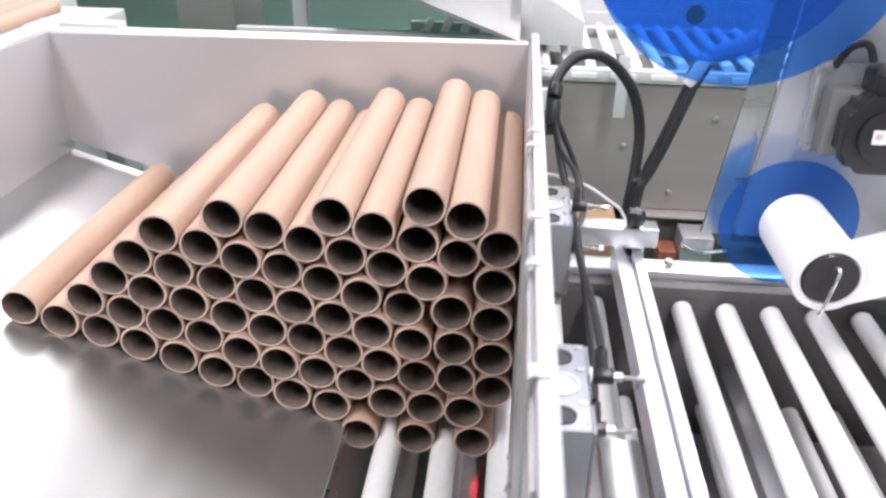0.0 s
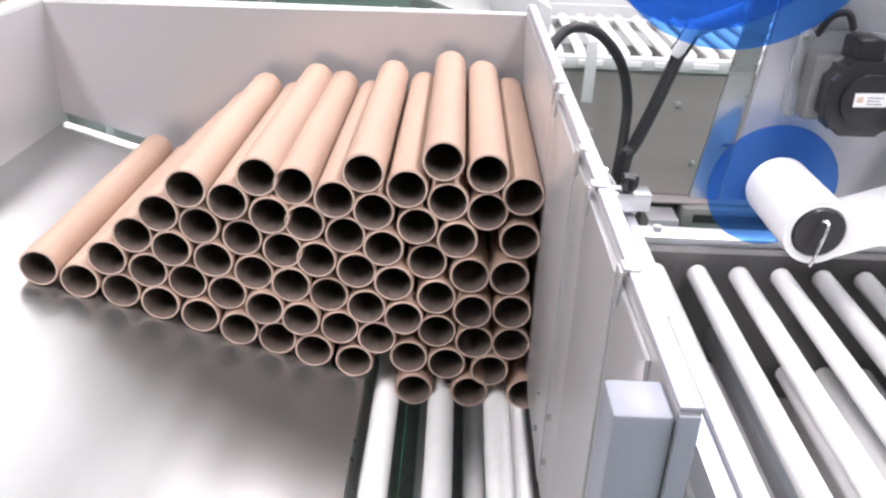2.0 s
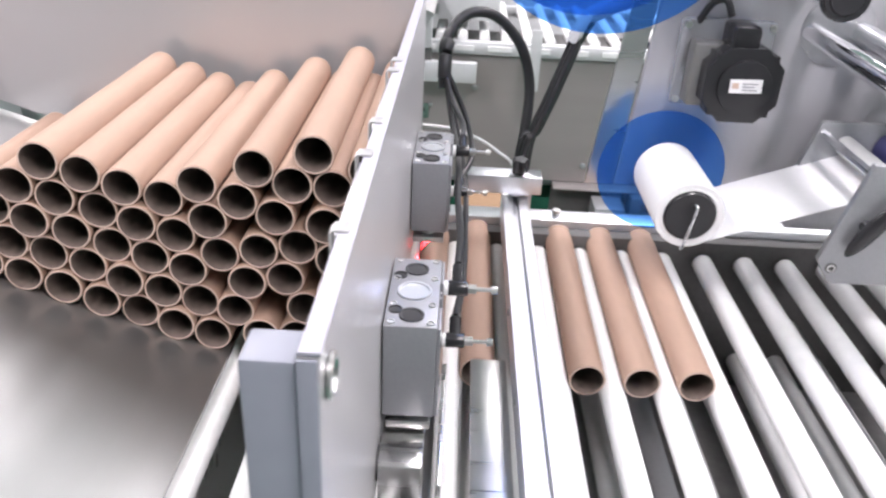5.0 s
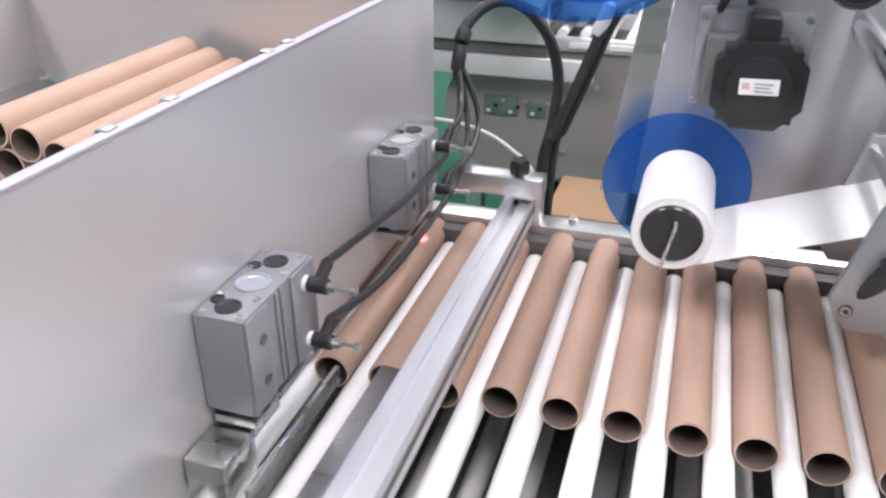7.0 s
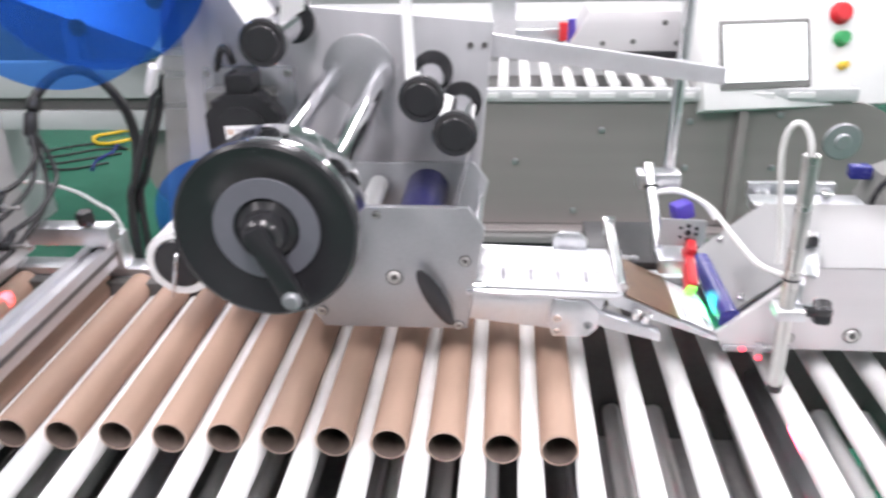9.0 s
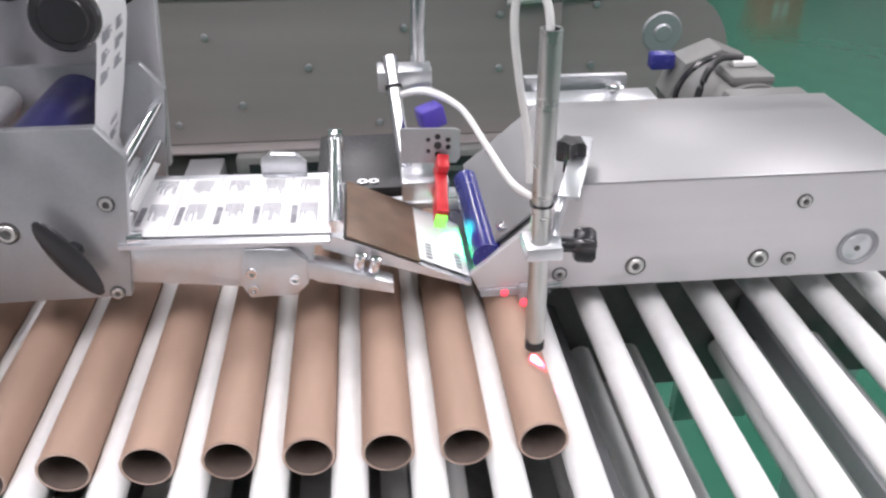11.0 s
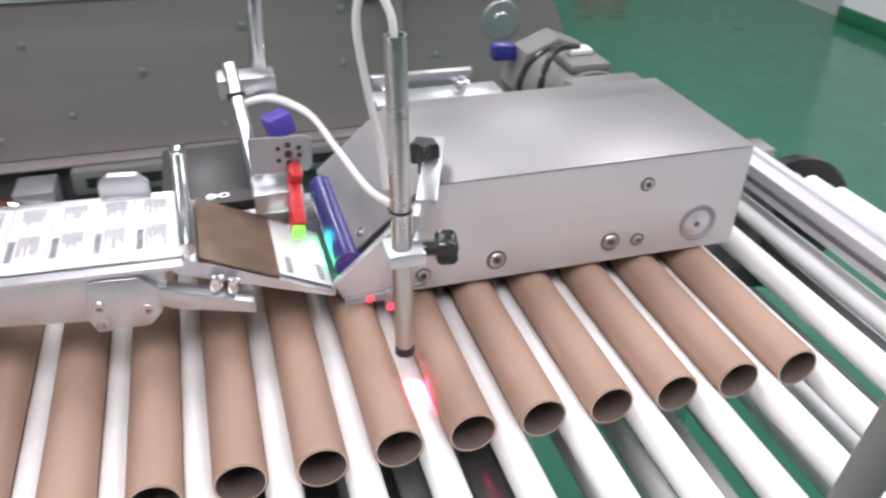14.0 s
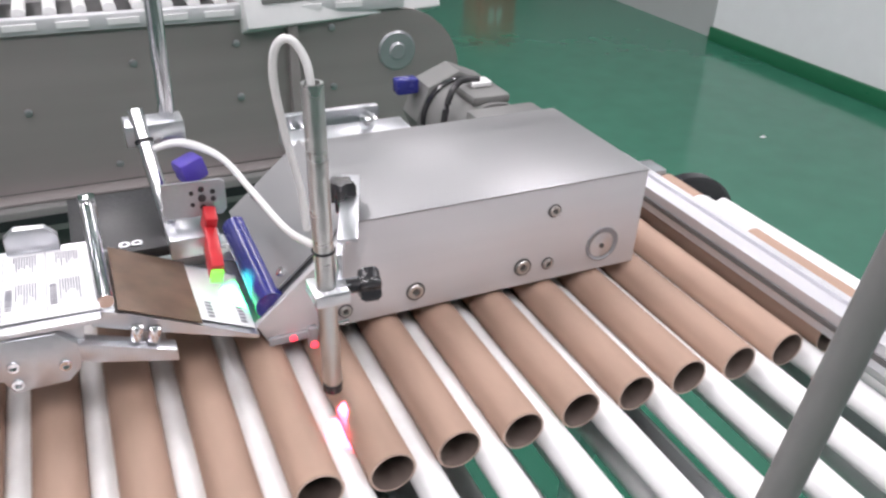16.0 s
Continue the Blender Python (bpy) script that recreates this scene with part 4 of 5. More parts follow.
for i in range(7):
    bm = B()
    rr = random.Random(70 + i)
    f = i / 7
    xa, za = 0.7352 - 0.0335 * f, 1.095 - 0.127 * f
    for q in range(5):
        strip(bm, [(xa - 0.0034 * (q * 0.16), za - 0.0022 * q), (xa - 0.0034 * (q * 0.16 + 0.08), za - 0.0022 * q - 0.0012)], 0.222, 0.222 + 0.03 * (0.4 + 0.6 * rr.random()))
        strip(bm, [(xa - 0.0034 * (q * 0.16), za - 0.0022 * q), (xa - 0.0034 * (q * 0.16 + 0.08), za - 0.0022 * q - 0.0012)], 0.268, 0.268 + 0.03 * (0.4 + 0.6 * rr.random()))
    tagged(part("print", bm, INK, lab), kind="stuff")
# dispensing head
front = [(0.562, 1.037), (0.732, 1.037), (0.752, 1.009), (0.730, 0.872), (0.548, 0.872), (0.526, 0.905)]
bm = B()
prism(bm, front, 0.155, 0.165, 0.0012)
hd = part("head_plate", bm, ALU_SIDE, lab, "chamfered aluminium head plate")
bm = B()
prism(bm, front, 0.318, 0.328, 0.0012)
part("head_plate", bm, ALU_SIDE, lab)
for x, z, rr in ((0.640, 0.944, 0.0085), (0.728, 0.968, 0.006), (0.719, 0.877, 0.0055), (0.545, 0.895, 0.006), (0.622, 1.028, 0.004)):
    ring_screw(hd, x, 0.155, z, rr)
for hx, hz, tilt in ((0.572, 0.957, 32), (0.692, 0.925, -28)):
    bm = B()
    m = Matrix.Translation((hx, 0.138, hz)) @ Matrix.Rotation(radians(tilt), 4, "Y")
    vs = bmesh.ops.create_uvsphere(bm, u_segments=24, v_segments=12, radius=1, matrix=m @ Matrix.Diagonal((0.0125, 0.005, 0.043, 1)))
    rod(bm, (hx, 0.138, hz), (hx, 0.155, hz), 0.008, 14)
    part("lever_handle", bm, BLACK, hd, "black oval lever handle")
bm = B()
rod(bm, (0.668, 0.166, 1.000), (0.668, 0.317, 1.000), 0.029, 36)
part("drive_roller", bm, NAVY, lab, "dark blue rubber drive roller")
bm = B()
rod(bm, (0.600, 0.166, 1.005), (0.600, 0.317, 1.005), 0.014, 24)
part("press_roller", bm, WHITECABLE, lab)
for x, z in ((0.742, 0.995), (0.735, 0.955), (0.567, 1.02)):
    bm = B()
    rod(bm, (x, 0.165, z), (x, 0.318, z), 0.006, 16)
    part("tie_bar", bm, CHROME, lab)
bm = B()
rod(bm, (0.738, 0.158, 0.932), (0.752, 0.158, 0.932), 0.006, 12)
part("guide_pin", bm, CHROME, lab)
# deck and peel plate
bm = B()
prism(bm, [(0.730, 0.928), (0.915, 0.923), (0.915, 0.919), (0.730, 0.924)], 0.150, 0.290)
part("deck", bm, ALU, lab)
bm = B()
prism(bm, [(0.730, 0.922), (0.90, 0.917), (0.895, 0.880), (0.882, 0.868), (0.730, 0.886)], 0.158, 0.164, 0.0006)
part("deck_side", bm, ALU, lab)
bm = B()
prism(bm, [(0.838, 0.920), (0.878, 0.918), (0.892, 0.905), (0.892, 0.880), (0.880, 0.868), (0.838, 0.868), (0.830, 0.885)], 0.148, 0.157, 0.001)
brk = part("deck_bracket", bm, ALU, lab)
for x, z in ((0.842, 0.895), (0.842, 0.877), (0.880, 0.886)):
    socket_screw(brk, x, 0.148, z, 0.0052, mat=CHROME)
bm = B()
prism(bm, [(0.842, 0.942), (0.852, 0.950), (0.878, 0.948), (0.888, 0.938), (0.888, 0.915), (0.842, 0.917)], 0.283, 0.292, 0.001)
part("deck_bracket", bm, ALU, lab)
bm = B()
strip(bm, [(0.735, 0.9300), (0.86, 0.9265), (0.915, 0.9245)], 0.163, 0.277)
labels = part("label_strip", bm, PAPER, lab, "white label strip with grey print")
def text_block(bm, x0, y0, z0, rr, lines=8, longest=0.028):
    """Rows of small print running away from the reader, with a ragged end."""
    for q in range(lines):
        y, end = y0, y0 - longest * (0.35 + 0.65 * rr.random())
        while y > end:
            dash = rr.uniform(0.0015, 0.005)
            zz = z0 - (q * 0.0022) * 0.03
            box(bm, (x0 + q * 0.0022, y - dash, zz), (x0 + q * 0.0022 + 0.0009, y, zz + 0.0005))
            y -= dash + 0.0008


for i in range(5):
    x0 = 0.735 + i * 0.0350
    zz = 0.9302 - (x0 - 0.735) * 0.03
    rr = random.Random(40 + i)
    bm = B()
    text_block(bm, x0 + 0.008, 0.272, zz, rr, 9, 0.030)
    tagged(part("print", bm, INK, labels), kind="stuff")
    bm = B()
    text_block(bm, x0 + 0.010, 0.222, zz, rr, 8, 0.036)
    tagged(part("print", bm, INK, labels), kind="stuff")
    bm = B()
    for q in range(11):
        w = 0.0008 + 0.0012 * rr.random()
        box(bm, (x0 + 0.002, 0.182 + q * 0.0032, zz), (x0 + 0.0075, 0.182 + q * 0.0032 + w, zz + 0.0006))
    tagged(part("barcode", bm, INK, labels), kind="stuff")
    bm = B()
    box(bm, (x0 - 0.0008, 0.164, zz), (x0 - 0.0003, 0.276, zz + 0.0004))
    part("label_edge", bm, INK, labels)
bm = B()
prism(bm, [(0.905, 0.921), (0.94, 0.908), (1.046, 0.857), (1.044, 0.854), (0.93, 0.895), (0.905, 0.905)], 0.168, 0.285, 0)
part("peel_plate", bm, ALU, lab, "sloping aluminium peel plate")
bm = B()
prism(bm, [(0.928, 0.9165), (0.996, 0.8840), (0.996, 0.8825), (0.928, 0.9150)], 0.170, 0.284)
part("cover_sheet", bm, BROWNPLATE, lab, "brown stained thin steel cover sheet")
bm = B()
strip(bm, [(0.994, 0.8845), (1.044, 0.8610)], 0.176, 0.276)
lp = part("label_on_peel", bm, PAPER, lab, "white label at the peel edge")
bm = B()
for q in range(5):
    m = Matrix.Translation((1.000, 0, 0.8825)) @ Matrix.Rotation(radians(25.2), 4, "Y")
    box(bm, (0.004, 0.182 + q * 0.006, 0), (0.010, 0.184 + q * 0.006, 0.0006), 0, m)
    box(bm, (0.036, 0.182 + q * 0.006, 0), (0.042, 0.184 + q * 0.006, 0.0006), 0, m)
tagged(part("print", bm, INK, lp), kind="stuff")
bm = B()
prism(bm, [(0.885, 0.905), (0.97, 0.874), (0.97, 0.862), (0.90, 0.880), (0.885, 0.890)], 0.150, 0.167, 0.001)
rail_ = part("deck_rail", bm, ALU, lab)
for x, z in ((0.938, 0.889), (0.952, 0.884)):
    bm = B()
    rod(bm, (x, 0.158, z), (x + 0.003, 0.158, z + 0.014), 0.0055, 14, bevel=0.001)
    part("bolt", bm, CHROME, rail_)
bm = B()
rod(bm, (0.920, 0.160, 0.932), (0.918, 0.305, 0.952), 0.007, 18)
box(bm, (0.911, 0.302, 0.940), (0.926, 0.316, 0.962), 0.001)
part("hold_down_bar", bm, CHROME, lab, "chrome hold-down bar")
bm = B()
box(bm, (0.895, 0.287, 0.893), (0.998, 0.43, 0.905), 0.001)
part("sensor_base", bm, RUBBER, lab)
for x in (0.944, 0.956):
    bm = B()
    lathe(bm, [(0.003, 0), (0.0055, 0), (0.0055, 0.002), (0.003, 0.002)], (x, 0.300, 0.905), (0, 0, 1), 14, True)
    part("washer", bm, ALU, lab)
# label sensor on its stand
sens = thing("label_sensor_stand", "chrome sensor stand with a red fork sensor", "sensor")
bm = B()
rod(bm, (1.011, 0.402, 0.965), (1.022, 0.407, 1.45), 0.0088, 18)
part("upright_bar", bm, CHROME, sens)
bm = B()
box(bm, (0.966, 0.378, 0.976), (1.026, 0.412, 1.000), 0.0015)
part("clamp_block", bm, ALU, sens)
bm = B()
rod(bm, (0.980, 0.392, 1.012), (0.992, 0.318, 0.908), 0.0082, 20)
part("slanted_bar", bm, CHROME, sens)
bm = B()
lathe(bm, [(0.0082, -0.002), (0.0096, -0.002), (0.0096, 0.002), (0.0082, 0.002)], (0.9832, 0.3722, 0.9842), (0.012, -0.074, -0.104), 18, True)
part("tie", bm, BLACK, sens)
bm = B()
box(bm, (0.985, 0.275, 0.893), (1.035, 0.325, 0.915), 0.002)
part("foot", bm, ALU, sens)
bm = B()
prism(bm, [(0.986, 0.926), (1.044, 0.924), (1.049, 0.930), (1.049, 0.960), (1.044, 0.963), (0.986, 0.965)], 0.300, 0.303, 0.0)
fp = part("slotted_plate", bm, ALU_SIDE, sens)
for x, z, rr in ((1.025, 0.945, 0.0042), (1.025, 0.955, 0.0032), (1.025, 0.935, 0.0032), (1.036, 0.951, 0.0028), (1.036, 0.943, 0.0028), (1.015, 0.952, 0.0024), (1.015, 0.939, 0.0024)):
    bm = B()
    lathe(bm, [(0, 0), (rr, 0), (rr, 0.0008), (0, 0.0008)], (x, 0.2990, z), (0, 1, 0), 12)
    part("hole", bm, BLACK, fp)
bm = B()
box(bm, (-0.013, -0.013, -0.012), (0.014, 0.013, 0.012), 0.004, Matrix.Translation((1.020, 0.330, 0.966)) @ Matrix.Rotation(radians(-14), 4, "Y") @ Matrix.Rotation(radians(18), 4, "Z"))
part("sensor_body", bm, PURPLE, sens, "violet sensor housing")
bm = B()
m = Matrix.Translation((1.024, 0.262, 0.900)) @ Matrix.Rotation(radians(10), 4, "Y") @ Matrix.Rotation(radians(20), 4, "X")
box(bm, (-0.0065, -0.026, -0.010), (0.0065, 0.045, 0.012), 0.002, m)
box(bm, (-0.0065, 0.025, 0.012), (0.0065, 0.045, 0.024), 0.002, m)
fk = part("fork_sensor", bm, RED, sens, "red fork sensor")
bm = B()
box(bm, (-0.0058, -0.031, -0.009), (0.0058, -0.0245, 0.006), 0.001, m)
part("sensor_lens", bm, GREENGLOW, fk, "glowing green lens")
for pts in (((0.986, 0.366, 0.976), (1.016, 0.352, 0.985), (1.050, 0.315, 0.980), (1.068, 0.255, 0.966), (1.082, 0.185, 0.958), (1.088, 0.120, 0.975), (1.090, 0.100, 0.984)),
            ((0.986, 0.372, 0.974), (1.018, 0.364, 0.983), (1.050, 0.345, 0.972), (1.068, 0.33, 0.952))):
    bm = B()
    sweep(bm, pts, 0.0034)
    part("white_cable", bm, WHITECABLE, sens)

# ---- applicator box ----
app = thing("label_applicator", "brushed steel applicator box above the rollers", "machine")
prof = [(1.056, 0.836), (1.046, 0.857), (1.152, 0.951), (1.495, 0.951), (1.493, 0.834)]
bm = B()
prism(bm, prof, 0.182, 0.190, 0.0010)
part("front_plate", bm, FACE, app, "brushed steel front plate")
bm = B()
prism(bm, [(1.078, 0.838), (1.078, 0.878), (1.154, 0.950), (1.494, 0.950), (1.492, 0.838)], 0.1903, 0.388, 0.0010)
cas = part("casing", bm, ALU_SIDE, app, "brushed steel casing")
bm = B()
box(bm, (1.1515, 0.1818, 0.9512), (1.4955, 0.389, 0.9530), 0.0005)
part("lid", bm, LID, app, "brushed steel lid")
bm = B()
prism(bm, [(1.0640, 0.8755), (1.0655, 0.8735), (1.1545, 0.9530), (1.1525, 0.9535)], 0.200, 0.395)
sl = part("slope_cover", bm, LID, app)
for y, x, z in ((0.212, 1.082, 0.8925), (0.375, 1.092, 0.9015)):
    bm = B()
    rod(bm, (x, y, z), (x - 0.0035, y, z + 0.004), 0.005, 14, bevel=0.001)
    part("bolt", bm, CHROME, sl)
bm = B()
rod(bm, (1.0640, 0.1905, 0.8710), (1.0640, 0.36, 0.8710), 0.0152, 36)
part("press_roller", bm, BLUERUBBER, app, "dark blue rubber press roller")
# unseen sheet, added to keep the green beam off the tubes below
bm = B()
prism(bm, [(1.0405, 0.8520), (1.0770, 0.8470), (1.0770, 0.8455), (1.0405, 0.8505)], 0.1905, 0.372)
part("light_stop", bm, STEEL, app, "thin hidden sheet added under the press roller to stop the green beam")
for x, z, rr in ((1.213, 0.858, 0.0085), (1.341, 0.859, 0.0085), (1.375, 0.923, 0.0062), (1.373, 0.857, 0.0060), (1.136, 0.853, 0.0062)):
    ring_screw(app, x, 0.182, z, rr)
bm = B()
lathe(bm, [(0.0150, 0.0004), (0.0185, 0.0006), (0.0195, 0.0016), (0.0212, 0.0016), (0.0216, -0.001)], (1.445, 0.182, 0.867), (0, -1, 0), 44)
part("bearing_recess", bm, CYLGREY, app, "round bearing recess")
bm = B()
lathe(bm, [(0, 0.0016), (0.0105, 0.0016), (0.0115, 0.0010), (0.0148, 0.0008), (0.0150, 0.0003)], (1.4435, 0.182, 0.866), (0, -1, 0), 36)
part("bearing_cap", bm, ALU, app, "bright turned bearing cap")
bm = B()
lathe(bm, [(0, 0), (0.003, 0), (0.003, 0.0012), (0, 0.0012)], (1.4435, 0.1803, 0.866), (0, -1, 0), 14)
part("shaft_hole", bm, DARKGAP, app)
bm = B()
prism(bm, [(1.056, 0.8335), (1.056, 0.842), (1.128, 0.842), (1.128, 0.8335)], 0.1765, 0.1815, 0.0005)
box(bm, (1.094, 0.168, 0.826), (1.103, 0.1765, 0.850), 0.001)
part("foot_strip", bm, CLEAR, app)
bm = B()
rod(bm, (1.0985, 0.1675, 0.8315), (1.0985, 0.1660, 0.8315), 0.0040, 14)
rod(bm, (1.080, 0.1762, 0.8380), (1.080, 0.1752, 0.8380), 0.0036, 14)
part("indicator", bm, REDGLOW, app, "lit red indicator")
bm = B()
rod(bm, (1.100, 0.172, 0.846), (1.136, 0.172, 0.848), 0.003, 12)
part("adjusting_screw", bm, CHROME, app)
bm = B()
box(bm, (1.139, 0.392, 0.934), (1.296, 0.436, 0.950), 0.0015)
part("slide_block", bm, ALU, app, "bright aluminium slide block")
bm = B()
box(bm, (1.148, 0.464, 0.932), (1.278, 0.476, 0.957), 0.0015)
part("slide_end_plate", bm, ALU, app)
for x in (1.160, 1.173, 1.254, 1.267):
    bm = B()
    rod(bm, (x, 0.43, 0.945), (x, 0.4645, 0.945), 0.004, 12)
    part("slide_rod", bm, CHROME, app)
bm = B()
rod(bm, (1.243, 0.413, 0.950), (1.243, 0.413, 0.962), 0.0085, 18, bevel=0.001)
part("bolt", bm, CHROME, app)
# gear motor behind the box
gm = thing("gear_motor", "grey gear motor behind the applicator box", "motor", at=pose(0.034, 0, -0.018))
bm = B()
box(bm, (1.380, 0.392, 0.82), (1.490, 0.49, 0.945), 0.010)
part("gearbox", bm, GREY, gm)
bm = B()
rod(bm, (1.43, 0.49, 0.885), (1.43, 0.60, 0.885), 0.060, 40)
part("motor_body", bm, GREY, gm)
bm = B()
rod(bm, (1.43, 0.600, 0.885), (1.43, 0.610, 0.885), 0.064, 32)
part("seal", bm, BLACK, gm)
bm = B()
rod(bm, (1.43, 0.610, 0.885), (1.43, 0.668, 0.885), 0.072, 8, bevel=0.005)
part("fan_cover", bm, GREY, gm)
bm = B()
box(bm, (1.400, 0.500, 0.940), (1.460, 0.575, 0.954), 0.005)
tb = part("terminal_box", bm, GREY, gm)
bm = B()
box(bm, (1.415, 0.535, 0.9545), (1.448, 0.560, 0.962), 0.002)
part("plug", bm, WHITECABLE, tb)
bm = B()
sweep(bm, ((1.430, 0.546, 0.964), (1.400, 0.545, 0.964), (1.375, 0.53, 0.945), (1.358, 0.52, 0.88)), 0.005)
part("motor_cable", bm, RUBBER, gm)
bm = B()
box(bm, (1.336, 0.630, 0.920), (1.372, 0.655, 0.944), 0.004)
part("blue_cap", bm, BLUERUBBER, gm)
bm = B()
box(bm, (1.37, 0.42, 0.42), (1.49, 0.44, 0.83), 0.002)
part("bracket", bm, STEEL, gm)

# ---- photo sensor on its rod ----
rodt = thing("sensor_rod", "slim steel sensor rod with star knobs", "sensor")
bm = B()
lathe(bm, [(0.0060, 0.285), (0.0085, 0.285), (0.0085, 0.008), (0.0078, 0.008), (0.0078, 0.0), (0, 0.0)], (1.0925, 0.087, 0.8415), (-0.013, 0.01, 1), 24)
part("rod", bm, STEEL, rodt)
bm = B()
lathe(bm, [(0, -0.002), (0.0088, -0.002), (0.0088, 0.006), (0, 0.006)], (1.0925, 0.087, 0.8415), (0, 0, 1), 20)
part("tip", bm, BLACK, rodt, "black sensor tip")
bm = B()
lathe(bm, [(0.0085, -0.001), (0.0098, -0.001), (0.0098, 0.001), (0.0085, 0.001)], (1.0905, 0.0885, 0.985), (0, 0, 1), 20, True)
part("o_ring", bm, BLACK, rodt)
bm = B()
box(bm, (1.078, 0.074, 0.938), (1.108, 0.106, 0.950), 0.001)
box(bm, (1.106, 0.085, 0.939), (1.122, 0.096, 0.949), 0.001)
m = Matrix.Translation((1.103, 0.095, 0.946)) @ Matrix.Rotation(radians(-20), 4, "Z")
box(bm, (0.0, 0.0, 0.0), (0.005, 0.150, 0.028), 0.001, m)
box(bm, (0.0, 0.020, 0.0285), (0.018, 0.150, 0.0325), 0.001, m)
part("clamp_arm", bm, ALU, rodt)
star_knob(rodt, 1.120, 0.088, 0.944, 0.0155, (1, -0.15, 0.0), 0.018)
star_knob(rodt, 1.140, 0.195, 0.972, 0.0155, (0, 0, 1), 0.020)
bm = B()
sweep(bm, ((1.0885, 0.0895, 1.112), (1.0865, 0.0905, 1.138), (1.0800, 0.095, 1.154), (1.0720, 0.099, 1.1575), (1.0655, 0.103, 1.147), (1.0650, 0.108, 1.122), (1.0730, 0.116, 1.075), (1.0840, 0.124, 1.025), (1.0880, 0.128, 0.985)), 0.0032)
part("white_cable", bm, WHITECABLE, rodt)
spot(1.0925, 0.086, 0.836, 1.097, 0.068, 0.80, 5.5, (1.0, 0.03, 0.10), 58)
spot(1.024, 0.228, 0.888, 1.041, 0.232, 0.868, 2.0, (0.05, 1.0, 0.2), 96)
spot(0.030, 0.330, 0.905, 0.019, 0.300, 0.829, 15.0, (1.0, 0.03, 0.06), 13)

# ---- things behind the far rail ----
bm = B()
box(bm, (0.075, 1.0, 0.0), (0.245, 1.24, 0.560), 0.003)
solid("carton", bm, BOXCARD, "brown cardboard carton on the floor behind the conveyor", "box")
pcb = thing("circuit_board", "small green circuit board screwed on the dull steel panel", "circuit board")
bm = B()
box(bm, (-0.22, 1.551, 0.598), (-0.12, 1.556, 0.655), 0.001)
part("board", bm, BOARD, pcb)
bm = B()
box(bm, (-0.09, 1.551, 0.600), (-0.035, 1.556, 0.645), 0.001)
part("board", bm, BOARD, pcb)
for i in range(9):
    bm = B()
    x = -0.212 + 0.022 * i
    box(bm, (x, 1.543, 0.606 + 0.017 * (i % 3)), (x + 0.012, 1.5508, 0.615 + 0.017 * (i % 3)), 0.001)
    part("chip", bm, (PAINT, BLACK, ALU_SIDE)[i % 3], pcb)
tc_ = thing("switch_cabinet", "small grey switch cabinet with an amber lamp under the second conveyor", "cabinet")
bm = B()
box(bm, (0.476, 1.40, 0.0), (0.567, 1.50, 0.398), 0.004)
part("case", bm, ALU_SIDE, tc_)
bm = B()
sweep(bm, ((0.470, 1.385, 0.385), (0.505, 1.375, 0.372), (0.545, 1.375, 0.368), (0.60, 1.385, 0.372)), 0.006)
part("handle", bm, CHROME, tc_, "bent chrome handle")
bm = B()
box(bm, (0.418, 1.41, 0.0), (0.470, 1.49, 0.345), 0.004)
lb = part("lamp_base", bm, BROWNRED, tc_, "reddish lamp base")
for x in (0.434, 0.452):
    bm = B()
    box(bm, (x - 0.006, 1.400, 0.262), (x + 0.006, 1.4097, 0.292), 0.003)
    part("amber_lamp", bm, AMBER, lb, "lit amber lamp")

# ---- second conveyor behind ----
rear = thing("rear_conveyor", "second roller conveyor with a dull steel side panel", "conveyor")
bm = B()
cx, cz, rr = 1.735, 0.605, 0.19
out = [(-0.155 - rr * math.sin(a), cz + rr * math.cos(a)) for a in [i * math.pi / 16 for i in range(17)]] + [(cx + rr * math.sin(a), cz - rr * math.cos(a)) for a in [i * math.pi / 16 for i in range(17)]]
prism(bm, out, 1.560, 1.575, 0.0)
sp = part("side_panel", bm, DARKSTEEL, rear, "dull steel side panel")
for x, z in ((0.55, 0.702), (0.802, 0.617), (1.051, 0.713), (0.30, 0.61), (0.622, 0.52), (1.30, 0.60), (1.30, 0.74), (0.10, 0.70), (0.02, 0.5), (0.45, 0.47), (0.98, 0.46), (1.55, 0.60), (1.55, 0.76)):
    bm = B()
    rod(bm, (x, 1.560, z), (x, 1.552, z), 0.009, 12, bevel=0.002)
    part("bolt", bm, ALU_SIDE, sp)
bm = B()
lathe(bm, [(0, 0.012), (0.02, 0.012), (0.025, 0.006), (0.05, 0.006), (0.055, 0), (0, 0)], (1.735, 1.56, 0.68), (0, -1, 0), 32)
part("bearing", bm, ALU_SIDE, sp)
bm = B()
box(bm, (-0.40, 1.545, 0.80), (1.75, 1.575, 0.836), 0.003)
box(bm, (-0.40, 2.10, 0.80), (1.75, 2.13, 0.836), 0.003)
part("rail", bm, PAINT, rear)
for i in range(17):
    bm = B()
    box(bm, (-0.2 + i * 0.11, 1.538, 0.812), (-0.2 + i * 0.11 + 0.07, 1.5447, 0.826))
    part("reflector", bm, WHITEPAINT, rear)
bm = B()
box(bm, (0.595, 1.48, 0.335), (1.50, 1.555, 0.405), 0.012)
part("lower_rail", bm, GREY, rear, "grey lower rail")
bm = B()
box(bm, (0.63, 1.477, 0.358), (1.46, 1.4797, 0.384))
part("lower_slot", bm, BLACK, rear)
bm = B()
box(bm, (0.36, 1.505, 0.4055), (1.72, 1.5595, 0.4135), 0.003)
part("ledge", bm, DARKSTEEL, rear)
proto = None
